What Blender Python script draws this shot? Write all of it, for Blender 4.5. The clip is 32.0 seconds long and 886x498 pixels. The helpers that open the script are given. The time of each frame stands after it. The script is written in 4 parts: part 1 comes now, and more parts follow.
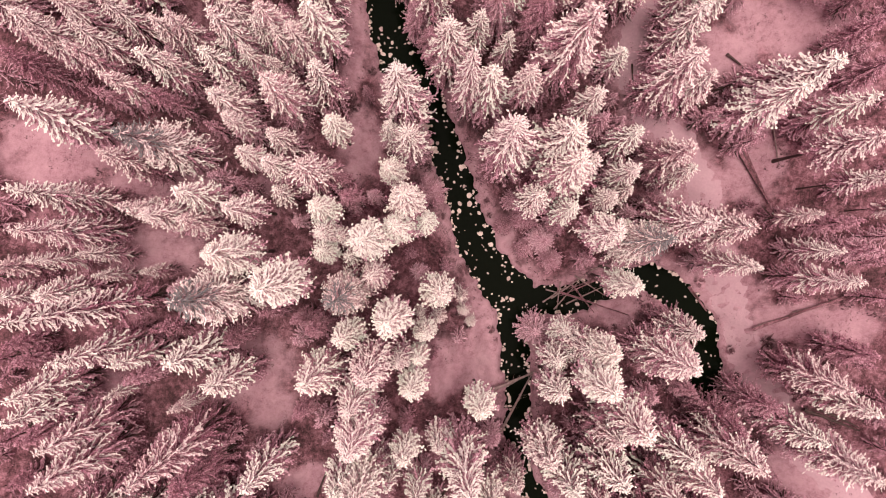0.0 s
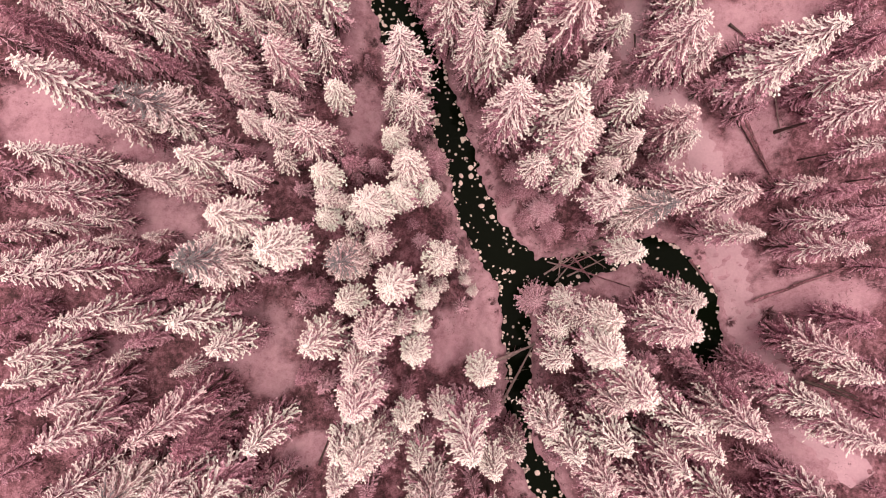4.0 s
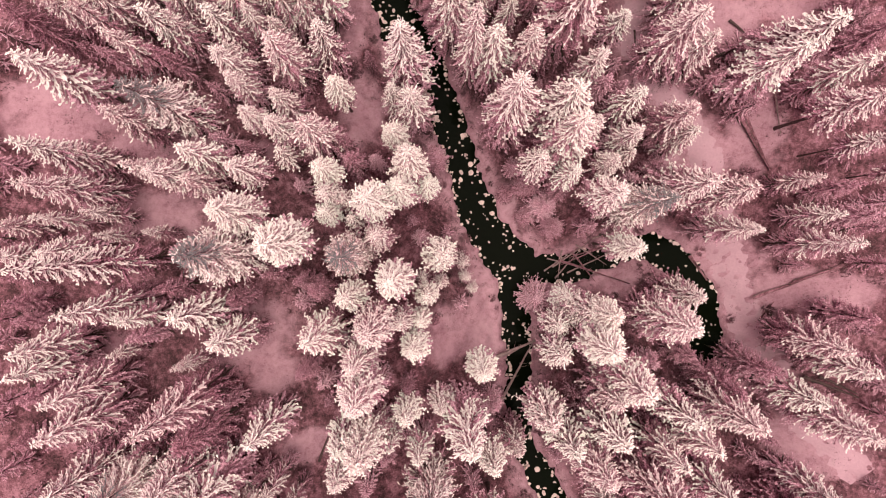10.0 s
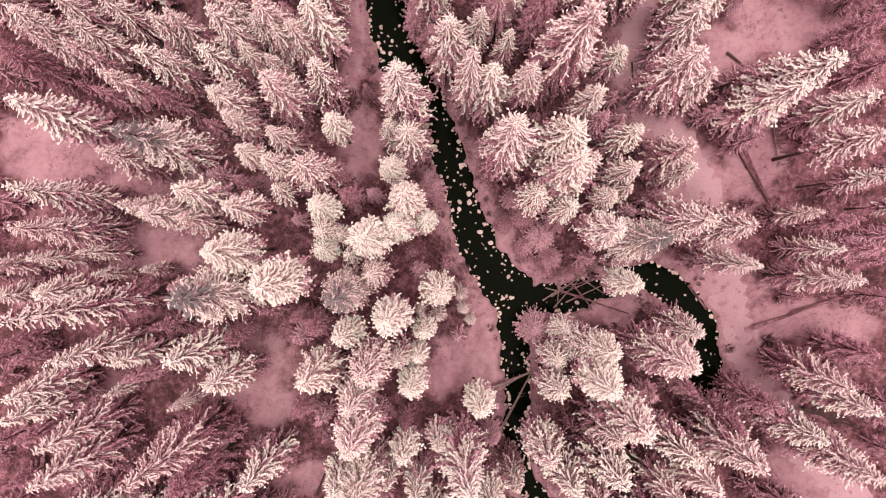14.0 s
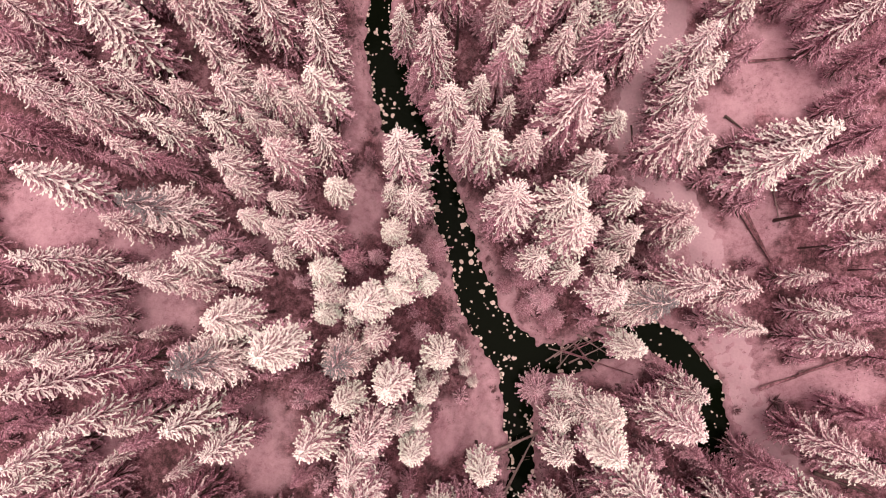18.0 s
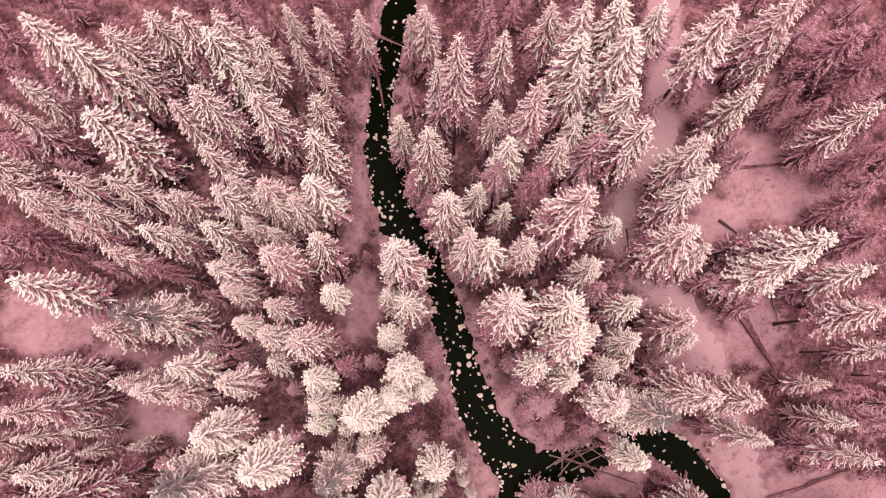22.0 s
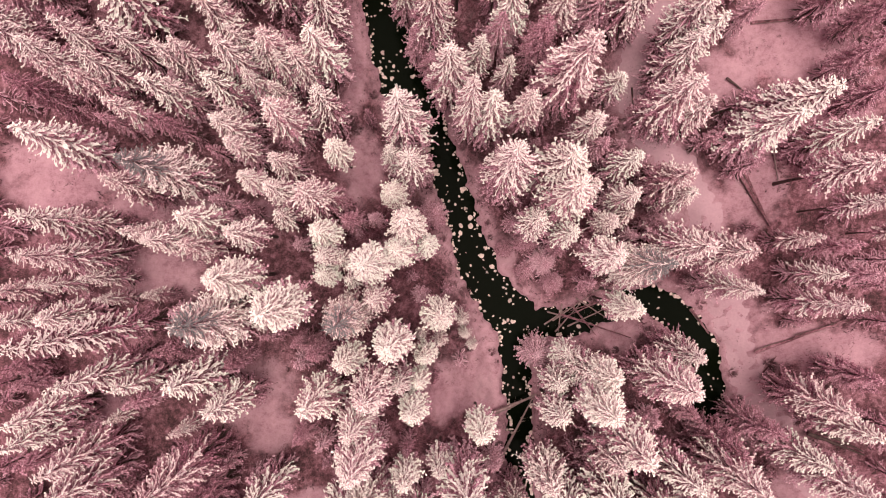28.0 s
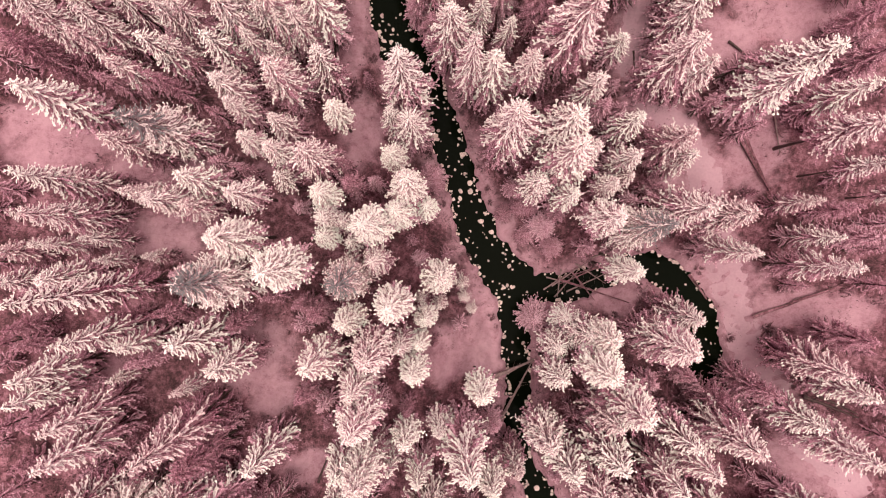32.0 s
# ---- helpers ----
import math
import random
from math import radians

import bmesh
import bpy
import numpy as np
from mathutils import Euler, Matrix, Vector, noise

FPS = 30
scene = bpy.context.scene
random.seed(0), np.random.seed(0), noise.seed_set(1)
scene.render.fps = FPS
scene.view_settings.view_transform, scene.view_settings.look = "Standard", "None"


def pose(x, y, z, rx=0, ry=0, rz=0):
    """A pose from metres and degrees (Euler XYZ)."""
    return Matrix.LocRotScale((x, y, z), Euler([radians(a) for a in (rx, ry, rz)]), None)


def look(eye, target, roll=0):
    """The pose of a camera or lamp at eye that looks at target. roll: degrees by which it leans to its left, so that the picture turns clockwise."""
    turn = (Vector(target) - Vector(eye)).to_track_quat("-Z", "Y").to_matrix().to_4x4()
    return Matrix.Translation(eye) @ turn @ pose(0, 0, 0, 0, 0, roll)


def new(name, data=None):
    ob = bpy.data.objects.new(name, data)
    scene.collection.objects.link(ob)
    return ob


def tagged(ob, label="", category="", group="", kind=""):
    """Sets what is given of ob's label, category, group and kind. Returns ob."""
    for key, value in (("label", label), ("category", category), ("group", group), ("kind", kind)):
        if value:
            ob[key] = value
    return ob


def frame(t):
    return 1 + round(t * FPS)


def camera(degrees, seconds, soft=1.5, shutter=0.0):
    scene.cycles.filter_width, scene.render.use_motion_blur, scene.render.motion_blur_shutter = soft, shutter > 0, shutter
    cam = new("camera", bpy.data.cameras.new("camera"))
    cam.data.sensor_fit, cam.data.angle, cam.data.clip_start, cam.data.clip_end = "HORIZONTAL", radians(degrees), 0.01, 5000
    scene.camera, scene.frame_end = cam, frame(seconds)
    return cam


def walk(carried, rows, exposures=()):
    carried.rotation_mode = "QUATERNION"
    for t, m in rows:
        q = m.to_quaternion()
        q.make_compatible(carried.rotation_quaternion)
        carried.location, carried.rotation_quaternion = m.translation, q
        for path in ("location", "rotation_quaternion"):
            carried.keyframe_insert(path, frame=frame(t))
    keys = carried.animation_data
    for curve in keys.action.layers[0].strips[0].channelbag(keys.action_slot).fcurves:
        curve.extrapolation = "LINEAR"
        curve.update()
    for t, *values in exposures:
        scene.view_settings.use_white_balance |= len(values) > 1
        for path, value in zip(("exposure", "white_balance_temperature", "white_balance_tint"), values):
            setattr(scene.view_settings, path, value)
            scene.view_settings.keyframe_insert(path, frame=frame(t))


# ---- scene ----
cam = camera(66.1, 32.0, soft=1.0)
METRES, EYE, TILT, LEAN, TURN = 27.0, 74.7, -90.0, 0.0, 0.0
ROWS = [
    (0.0, 0.0, 0.0, 0.0, 0.0, 0.0, -0.0),
    (0.5, -0.0011, 0.0003, -0.0065, -0.03, -0.18, -0.02),
    (1.0, -0.0027, 0.0002, -0.0121, -0.05, -0.24, -0.03),
    (1.5, -0.0052, -0.0001, -0.0172, -0.09, -0.31, -0.04),
    (2.0, -0.008, -0.0003, -0.024, -0.12, -0.37, -0.06),
    (2.5, -0.0112, -0.0002, -0.0324, -0.16, -0.45, -0.07),
    (4.5, -0.0231, 0.0001, -0.1284, -0.38, -0.57, -0.1),
    (5.0, -0.0257, 0.0004, -0.1824, -0.48, -0.75, -0.08),
    (5.5, -0.0255, -0.0, -0.2371, -0.52, -0.9, -0.07),
    (6.0, -0.0246, -0.0012, -0.2837, -0.54, -0.95, -0.07),
    (6.5, -0.024, -0.0031, -0.3195, -0.57, -0.98, -0.06),
    (7.0, -0.0223, -0.0044, -0.3405, -0.58, -1.01, -0.06),
    (7.5, -0.0226, -0.0035, -0.3273, -0.56, -1.02, -0.07),
    (8.0, -0.0242, -0.002, -0.2969, -0.54, -0.96, -0.07),
    (8.5, -0.0262, -0.0, -0.2528, -0.54, -0.94, -0.08),
    (9.0, -0.0263, 0.0006, -0.2008, -0.5, -0.83, -0.09),
    (9.5, -0.0234, 0.0002, -0.1443, -0.4, -0.61, -0.09),
    (10.0, -0.0216, 0.0001, -0.1001, -0.34, -0.55, -0.1),
    (10.5, -0.0189, -0.0006, -0.0696, -0.28, -0.52, -0.09),
    (11.0, -0.0157, -0.0007, -0.0488, -0.23, -0.51, -0.08),
    (11.5, -0.0129, -0.0006, -0.0362, -0.18, -0.47, -0.07),
    (12.0, -0.0095, -0.0007, -0.0254, -0.14, -0.43, -0.06),
    (12.5, -0.0065, -0.0005, -0.0187, -0.11, -0.35, -0.04),
    (13.0, -0.0038, -0.0001, -0.0127, -0.07, -0.29, -0.03),
    (13.5, -0.0015, -0.0001, -0.0072, -0.04, -0.23, -0.02),
    (14.0, -0.0, -0.0001, -0.0017, -0.01, -0.1, -0.01),
    (14.5, 0.001, -0.0003, 0.0039, 0.04, 0.21, 0.0),
    (16.5, 0.0043, -0.0007, 0.0333, 0.2, 2.06, -0.0),
    (17.0, 0.005, -0.0002, 0.0416, 0.23, 2.56, 0.01),
    (17.5, 0.0066, 0.0003, 0.0504, 0.28, 3.1, 0.02),
    (18.0, 0.0075, 0.0008, 0.0593, 0.3, 3.66, 0.03),
    (18.5, 0.009, 0.0009, 0.0689, 0.31, 4.3, 0.03),
    (19.0, 0.0101, 0.0006, 0.0792, 0.32, 5.17, 0.02),
    (19.5, 0.0119, 0.0004, 0.0899, 0.34, 6.1, 0.02),
    (20.0, 0.0136, -0.0002, 0.1003, 0.34, 7.02, 0.03),
    (20.5, 0.0152, -0.0005, 0.1111, 0.34, 7.95, 0.04),
    (21.0, 0.0173, -0.0003, 0.1216, 0.36, 8.91, 0.04),
    (21.5, 0.0191, -0.0004, 0.1326, 0.36, 9.86, 0.04),
    (22.0, 0.0207, -0.0003, 0.1396, 0.36, 10.54, 0.04),
    (22.5, 0.0184, -0.0003, 0.1287, 0.36, 9.55, 0.04),
    (23.0, 0.0163, -0.0004, 0.1182, 0.35, 8.59, 0.04),
    (23.5, 0.0144, -0.0005, 0.1078, 0.34, 7.63, 0.04),
    (24.0, 0.0126, -0.0003, 0.0972, 0.33, 6.7, 0.03),
    (24.5, 0.011, 0.0002, 0.0867, 0.32, 5.78, 0.02),
    (25.0, 0.0096, 0.0007, 0.0762, 0.32, 4.85, 0.02),
    (25.5, 0.0081, 0.0008, 0.0663, 0.3, 4.05, 0.04),
    (27.5, 0.0032, -0.0008, 0.0305, 0.17, 1.9, 0.0),
    (28.0, 0.0027, -0.0007, 0.0228, 0.15, 1.39, -0.0),
    (28.5, 0.002, -0.0005, 0.0155, 0.1, 0.91, -0.0),
    (29.0, 0.0015, -0.0003, 0.0087, 0.07, 0.46, -0.0),
    (29.5, 0.0003, -0.0001, 0.0023, 0.02, 0.1, -0.0),
    (30.0, -0.0008, 0.0002, -0.0045, -0.03, -0.15, -0.02),
    (30.5, -0.0024, 0.0002, -0.0095, -0.05, -0.24, -0.02),
    (31.0, -0.0046, 0.0, -0.0149, -0.08, -0.29, -0.04),
    (31.5, -0.0074, -0.0004, -0.0205, -0.12, -0.38, -0.06),
    (32.0, -0.0106, -0.0005, -0.0277, -0.16, -0.47, -0.08),
]
walk(cam, [(t, pose(0, 0, EYE, TILT, LEAN, TURN) @ pose(METRES * x, METRES * y, METRES * z, 90 + pitch, roll, yaw)) for t, x, y, z, yaw, pitch, roll in ROWS], [(0, 1.05), (32, 1.05)])

# ---- world, sun ----
world = bpy.data.worlds.new("winter_sky")
scene.world = world
world.use_nodes = True
wn, wl = world.node_tree.nodes, world.node_tree.links
sky = wn.new("ShaderNodeTexSky")
sky.sky_type, sky.sun_disc = "NISHITA", False
sky.sun_elevation, sky.sun_rotation = radians(86), radians(153)
grey = wn.new("ShaderNodeRGBToBW")
tint = wn.new("ShaderNodeMix")
tint.data_type, tint.blend_type = "RGBA", "MULTIPLY"
tint.inputs[0].default_value = 1.0
tint.inputs[7].default_value = (1.0, 0.465, 0.62, 1)   # thin pink overcast
wl.new(sky.outputs[0], grey.inputs[0])
wl.new(grey.outputs[0], tint.inputs[6])
wl.new(tint.outputs[2], wn["Background"].inputs[0])
wn["Background"].inputs[1].default_value = 0.14
sun = new("sun", bpy.data.lights.new("sun", "SUN"))
sun.data.energy, sun.data.angle, sun.data.color = 1.48, radians(50), (0.98, 0.97, 0.79)
sun.matrix_world = look((2, -4, 62), (0, 0, 0))


# ---- materials ----
def material(name, rough=0.8):
    m = bpy.data.materials.new(name)
    m.use_nodes = True
    b = m.node_tree.nodes["Principled BSDF"]
    b.inputs["Roughness"].default_value = rough
    return m, m.node_tree.nodes, m.node_tree.links, b


def speckled(name, a, b, scale, rough=0.8, bump=0.3, fine=9.0, spread=0.15, per_object=0.0):
    """Two colours mixed by coarse and fine noise in metres, with fine relief."""
    m, n, l, p = material(name, rough)
    co = n.new("ShaderNodeNewGeometry")
    big, small = n.new("ShaderNodeTexNoise"), n.new("ShaderNodeTexNoise")
    big.inputs["Scale"].default_value, small.inputs["Scale"].default_value = scale, scale * fine
    big.inputs["Detail"].default_value = small.inputs["Detail"].default_value = 5
    for t in (big, small):
        l.new(co.outputs["Position"], t.inputs["Vector"])
    add = n.new("ShaderNodeMath")
    add.operation = "MULTIPLY_ADD"
    add.inputs[1].default_value = 0.5
    l.new(small.outputs["Fac"], add.inputs[0])
    half = n.new("ShaderNodeMath")
    half.operation = "MULTIPLY"
    half.inputs[1].default_value = 0.5
    l.new(big.outputs["Fac"], half.inputs[0])
    l.new(half.outputs[0], add.inputs[2])
    last = add
    if per_object:
        info = n.new("ShaderNodeObjectInfo")
        last = n.new("ShaderNodeMath")
        last.operation = "MULTIPLY_ADD"
        last.inputs[1].default_value = per_object
        l.new(info.outputs["Random"], last.inputs[0])
        l.new(add.outputs[0], last.inputs[2])
    ramp = n.new("ShaderNodeValToRGB")
    mid = 0.5 + per_object / 2
    ramp.color_ramp.elements[0].position, ramp.color_ramp.elements[1].position = mid - spread, mid + spread
    ramp.color_ramp.elements[0].color, ramp.color_ramp.elements[1].color = (*a, 1), (*b, 1)
    l.new(last.outputs[0], ramp.inputs[0])
    l.new(ramp.outputs[0], p.inputs["Base Color"])
    if bump:
        bn = n.new("ShaderNodeBump")
        bn.inputs["Strength"].default_value, bn.inputs["Distance"].default_value = bump, 0.08
        l.new(small.outputs["Fac"], bn.inputs["Height"])
        l.new(bn.outputs[0], p.inputs["Normal"])
    return m


def frost(name, dark, mid, light, scale, low, high, per_object):
    """Snow on boughs, with needles showing through in small patches."""
    m, n, l, p = material(name, 0.8)
    co, info = n.new("ShaderNodeNewGeometry"), n.new("ShaderNodeObjectInfo")
    tex, big = n.new("ShaderNodeTexNoise"), n.new("ShaderNodeTexNoise")
    tex.inputs["Scale"].default_value, tex.inputs["Detail"].default_value, tex.inputs["Roughness"].default_value = scale, 3, 0.6
    big.inputs["Scale"].default_value = 0.7
    l.new(co.outputs["Position"], tex.inputs["Vector"])
    l.new(co.outputs["Position"], big.inputs["Vector"])
    add = n.new("ShaderNodeMath")
    add.operation = "MULTIPLY_ADD"
    add.inputs[1].default_value = per_object
    l.new(info.outputs["Random"], add.inputs[0])
    l.new(tex.outputs["Fac"], add.inputs[2])
    more = n.new("ShaderNodeMath")
    more.operation = "MULTIPLY_ADD"
    more.inputs[1].default_value = 0.25
    l.new(big.outputs["Fac"], more.inputs[0])
    l.new(add.outputs[0], more.inputs[2])
    ramp = n.new("ShaderNodeValToRGB")
    shift = per_object / 2 + 0.125
    e = ramp.color_ramp.elements
    e[0].position, e[0].color = low + shift, (*dark, 1)
    e[1].position, e[1].color = high + shift, (*light, 1)
    k = e.new((low + high) / 2 + shift - 0.01)
    k.color = (*mid, 1)
    l.new(more.outputs[0], ramp.inputs[0])
    l.new(ramp.outputs[0], p.inputs["Base Color"])
    bn = n.new("ShaderNodeBump")
    bn.inputs["Strength"].default_value, bn.inputs["Distance"].default_value = 0.8, 0.06
    l.new(tex.outputs["Fac"], bn.inputs["Height"])
    l.new(bn.outputs[0], p.inputs["Normal"])
    return m


SNOW = frost("tree_snow", (0.42, 0.23, 0.26), (0.82, 0.68, 0.67), (0.94, 0.93, 0.87), 5.5, 0.33, 0.56, 0.12)
THICK_SNOW = frost("thick_snow", (0.55, 0.38, 0.39), (0.85, 0.78, 0.73), (0.95, 0.97, 0.89), 5.5, 0.30, 0.52, 0.10)
# rime of the dull trees; also paints the shade on lower snowy boughs
RIME_AND_SHADE = frost("rime", (0.15, 0.052, 0.072), (0.51, 0.25, 0.328), (0.79, 0.535, 0.615), 7.0, 0.34, 0.66, 0.16)
NEEDLES = speckled("frosted_needles", (0.105, 0.033, 0.044), (0.56, 0.315, 0.37), 4.5, 0.85, 0.5, spread=0.17, per_object=0.2)
SNOWY_NEEDLES = speckled("snowy_needles", (0.17, 0.085, 0.095), (0.67, 0.51, 0.50), 4.5, 0.85, 0.5, spread=0.17, per_object=0.2)
# snow-free needles, near black to paint in the deep shade below the canopy
DARK_NEEDLES = speckled("bare_shaded_needles", (0.018, 0.014, 0.010), (0.085, 0.060, 0.048), 3.0, 0.85, 0.4)
GREEN = speckled("spruce_green", (0.02, 0.034, 0.036), (0.36, 0.385, 0.385), 5.0, 0.8, 0.4)
BARK = speckled("bark", (0.05, 0.03, 0.03), (0.14, 0.09, 0.085), 3.0, 0.9, 0.6)
DEADWOOD = speckled("dead_wood", (0.16, 0.10, 0.10), (0.42, 0.30, 0.30), 3.0, 0.85, 0.5)
PATH_SNOW = speckled("track_snow", (0.48, 0.29, 0.345), (0.57, 0.36, 0.42), 0.3, 0.7, 0.2, fine=14.0)


def floor_snow_shade():
    """Snow that lies clean in the open; in the forest heath, litter and painted-in shade darken it."""
    m, n, l, p = material("ground_snow", 0.8)
    co = n.new("ShaderNodeNewGeometry")
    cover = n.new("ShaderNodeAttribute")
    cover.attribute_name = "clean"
    texes = []
    for scale, detail in ((0.45, 4), (2.2, 6), (9.0, 4)):
        t = n.new("ShaderNodeTexNoise")
        t.inputs["Scale"].default_value, t.inputs["Detail"].default_value, t.inputs["Roughness"].default_value = scale, detail, 0.62
        l.new(co.outputs["Position"], t.inputs["Vector"])
        texes.append(t)
    mix = texes[0].outputs["Fac"]
    for t, k in ((texes[1], 0.9), (texes[2], 0.7)):
        add = n.new("ShaderNodeMath")
        add.operation = "MULTIPLY_ADD"
        add.inputs[1].default_value = k
        l.new(t.outputs["Fac"], add.inputs[0])
        l.new(mix, add.inputs[2])
        mix = add.outputs[0]
    # heath ramp: undergrowth tones, deepened to paint shade between the crowns
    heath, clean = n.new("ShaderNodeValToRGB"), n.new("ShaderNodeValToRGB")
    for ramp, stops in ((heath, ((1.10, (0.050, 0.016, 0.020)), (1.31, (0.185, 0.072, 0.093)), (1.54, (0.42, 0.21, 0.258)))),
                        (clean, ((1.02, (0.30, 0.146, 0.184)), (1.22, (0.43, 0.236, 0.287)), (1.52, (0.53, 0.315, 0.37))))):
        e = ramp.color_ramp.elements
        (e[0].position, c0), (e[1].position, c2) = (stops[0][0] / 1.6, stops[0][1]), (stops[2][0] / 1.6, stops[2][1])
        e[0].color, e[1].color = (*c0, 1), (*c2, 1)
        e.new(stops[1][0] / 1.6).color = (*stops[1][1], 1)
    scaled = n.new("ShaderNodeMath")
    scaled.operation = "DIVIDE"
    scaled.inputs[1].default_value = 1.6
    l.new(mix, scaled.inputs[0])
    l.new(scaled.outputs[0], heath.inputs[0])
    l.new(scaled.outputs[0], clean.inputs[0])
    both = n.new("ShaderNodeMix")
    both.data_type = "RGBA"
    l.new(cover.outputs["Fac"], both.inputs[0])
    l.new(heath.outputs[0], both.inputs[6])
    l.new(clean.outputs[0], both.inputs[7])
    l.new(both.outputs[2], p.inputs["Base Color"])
    bn = n.new("ShaderNodeBump")
    bn.inputs["Strength"].default_value, bn.inputs["Distance"].default_value = 0.5, 0.08
    l.new(texes[1].outputs["Fac"], bn.inputs["Height"])
    l.new(bn.outputs[0], p.inputs["Normal"])
    return m


GROUND = floor_snow_shade()
ICE = speckled("ice", (0.46, 0.33, 0.32), (0.78, 0.62, 0.58), 1.0, 0.6, 0.3, per_object=0.3)
TWIGS = speckled("frosted_twigs", (0.08, 0.034, 0.042), (0.34, 0.175, 0.21), 2.0, 0.9, 0.0, per_object=0.3)

WATER, n_, l_, p_ = material("water", 0.07)
p_.inputs["Base Color"].default_value = (0.003, 0.0045, 0.0022, 1)
p_.inputs["IOR"].default_value = 1.33
p_.inputs["Specular IOR Level"].default_value = 0.014
rip, bmp = n_.new("ShaderNodeTexNoise"), n_.new("ShaderNodeBump")
rip.inputs["Scale"].default_value = 2.5
bmp.inputs["Strength"].default_value, bmp.inputs["Distance"].default_value = 0.15, 0.05
l_.new(rip.outputs["Fac"], bmp.inputs["Height"])
l_.new(bmp.outputs[0], p_.inputs["Normal"])


# ---- ground and creek ----
# centre line (x, y) and half width of the creek, from north to south, and of its side arm
CREEK = [(-4.8, 50.3, 1.79), (-5.2, 45.1, 1.79), (-6.6, 39.4, 1.21), (-7.2, 33.8, 1.21), (-7.4, 29.6, 1.5), (-6.3, 27.1, 2.07), (-5.6, 24.0, 2.13), (-4.5, 21.0, 2.25), (-2.4, 17.2, 2.02), (-0.7, 14.1, 1.5), (0.5, 10.4, 1.44), (1.9, 6.1, 1.55), (3.0, 2.4, 1.79), (4.1, -0.7, 1.79), (6.5, -3.8, 2.13), (8.0, -5.5, 2.31), (7.5, -6.9, 1.39), (7.7, -10.0, 1.33), (8.0, -13.1, 1.21), (8.3, -16.2, 1.15), (7.7, -21.7, 0.92), (9.2, -26.0, 0.98), (11.2, -29.2, 1.21), (13.2, -33.0, 1.1), (15.0, -36.7, 1.04), (16.2, -39.9, 1.15)]
ARM = [(7.5, -6.8, 0.93), (10.9, -5.7, 1.49), (13.7, -5.6, 1.43), (16.5, -4.7, 1.05), (19.3, -3.5, 1.05), (22.1, -2.9, 1.24), (24.6, -4.1, 1.55), (26.7, -6.3, 1.61), (28.5, -8.8, 1.43), (29.0, -11.3, 1.36), (28.8, -13.8, 1.74), (28.6, -15.6, 1.92), (30.2, -18.4, 1.24)]


def reach(line, x, y):
    """Distance to the water's edge of a line, and 1 where a place lies east of it."""
    best, east = np.full(np.shape(x), 1e9), np.zeros(np.shape(x))
    for (ax, ay, aw), (bx, by, bw) in zip(line, line[1:]):
        dx, dy = bx - ax, by - ay
        s = np.clip(((x - ax) * dx + (y - ay) * dy) / (dx * dx + dy * dy), 0, 1)
        qx, qy = x - ax - s * dx, y - ay - s * dy
        d = np.hypot(qx, qy) - (aw + s * (bw - aw))
        east = np.where(d < best, dx * qy - dy * qx > 0, east)
        best = np.minimum(d, best)
    return best, east


FAR_CREEK = [(6.0, 400.0, 2.0), (-14.0, 140.0, 2.0), (-3.0, 80.0, 2.0)] + CREEK + [(24.0, -70.0, 1.6), (14.0, -140.0, 2.0), (40.0, -400.0, 2.0)]


def wobble(x, y, size):
    return (np.sin(x / size * 2.1 + 1.3 * np.sin(y / size * 1.3 + 0.7)) + np.sin(y / size * 1.9 + 1.7 * np.sin(x / size * 1.1 + 2.1))) / 2


def height(x, y):
    """Height of the snow: a narrow valley with the creek at 0."""
    x, y = np.asarray(x, float), np.asarray(y, float)
    d, east = reach(FAR_CREEK, x, y)
    d = np.where(east > 0.5, np.minimum(d, reach(ARM, x, y)[0]), d)
    d = d + 0.30 * wobble(x, y, 1.1) + 0.22 * wobble(x + 9, y - 4, 0.45)
    bank = np.clip(d / 0.9 + 0.35, 0, 1)
    bank = bank * bank * (3 - 2 * bank)
    up = np.where(east > 0.5, 9 * (1 - np.exp(-np.maximum(0, d - 1) / 12)), 16 * (1 - np.exp(-np.maximum(0, d - 1.5) / 22)))
    lumps = 0.25 * wobble(x, y, 4.0) + 0.10 * wobble(x + 3, y + 8, 1.4)
    return -0.7 + 1.2 * bank + up + lumps * np.clip(d / 4, 0, 1)


def link(name, verts, faces, mat, parent=None, label="", smooth=True):
    me = bpy.data.meshes.new(name)
    me.from_pydata([tuple(v) for v in verts], [], [tuple(f) for f in faces])
    me.materials.append(mat)
    if smooth:
        me.polygons.foreach_set("use_smooth", [True] * len(me.polygons))
    ob = new(name, me)
    if parent:
        ob.parent = parent
    if label:
        ob["label"] = label
    return ob


def steps(fine_from, fine_to, fine, mid, mid_step, end):
    inner = list(np.arange(fine_from, fine_to, fine))
    out, s = [fine_to], mid_step
    while out[-1] < end:
        out.append(out[-1] + s)
        if out[-1] > mid:
            s *= 1.4
    back, s = [fine_from], mid_step
    while back[-1] > -end:
        back.append(back[-1] - s)
        if back[-1] < -mid:
            s *= 1.4
    return np.array(back[:0:-1] + inner + out)


TRACK = [(23.5, 44.0), (23.3, 35.3), (23.0, 30.8), (22.0, 26.0), (19.0, 21.8), (18.4, 17.2), (20.6, 13.4), (23.9, 10.7), (26.7, 6.3), (28.0, 2.3), (29.8, -2.5), (31.4, -7.4), (33.0, -12.8), (35.4, -17.4), (38.2, -22.2), (42.3, -26.2)]
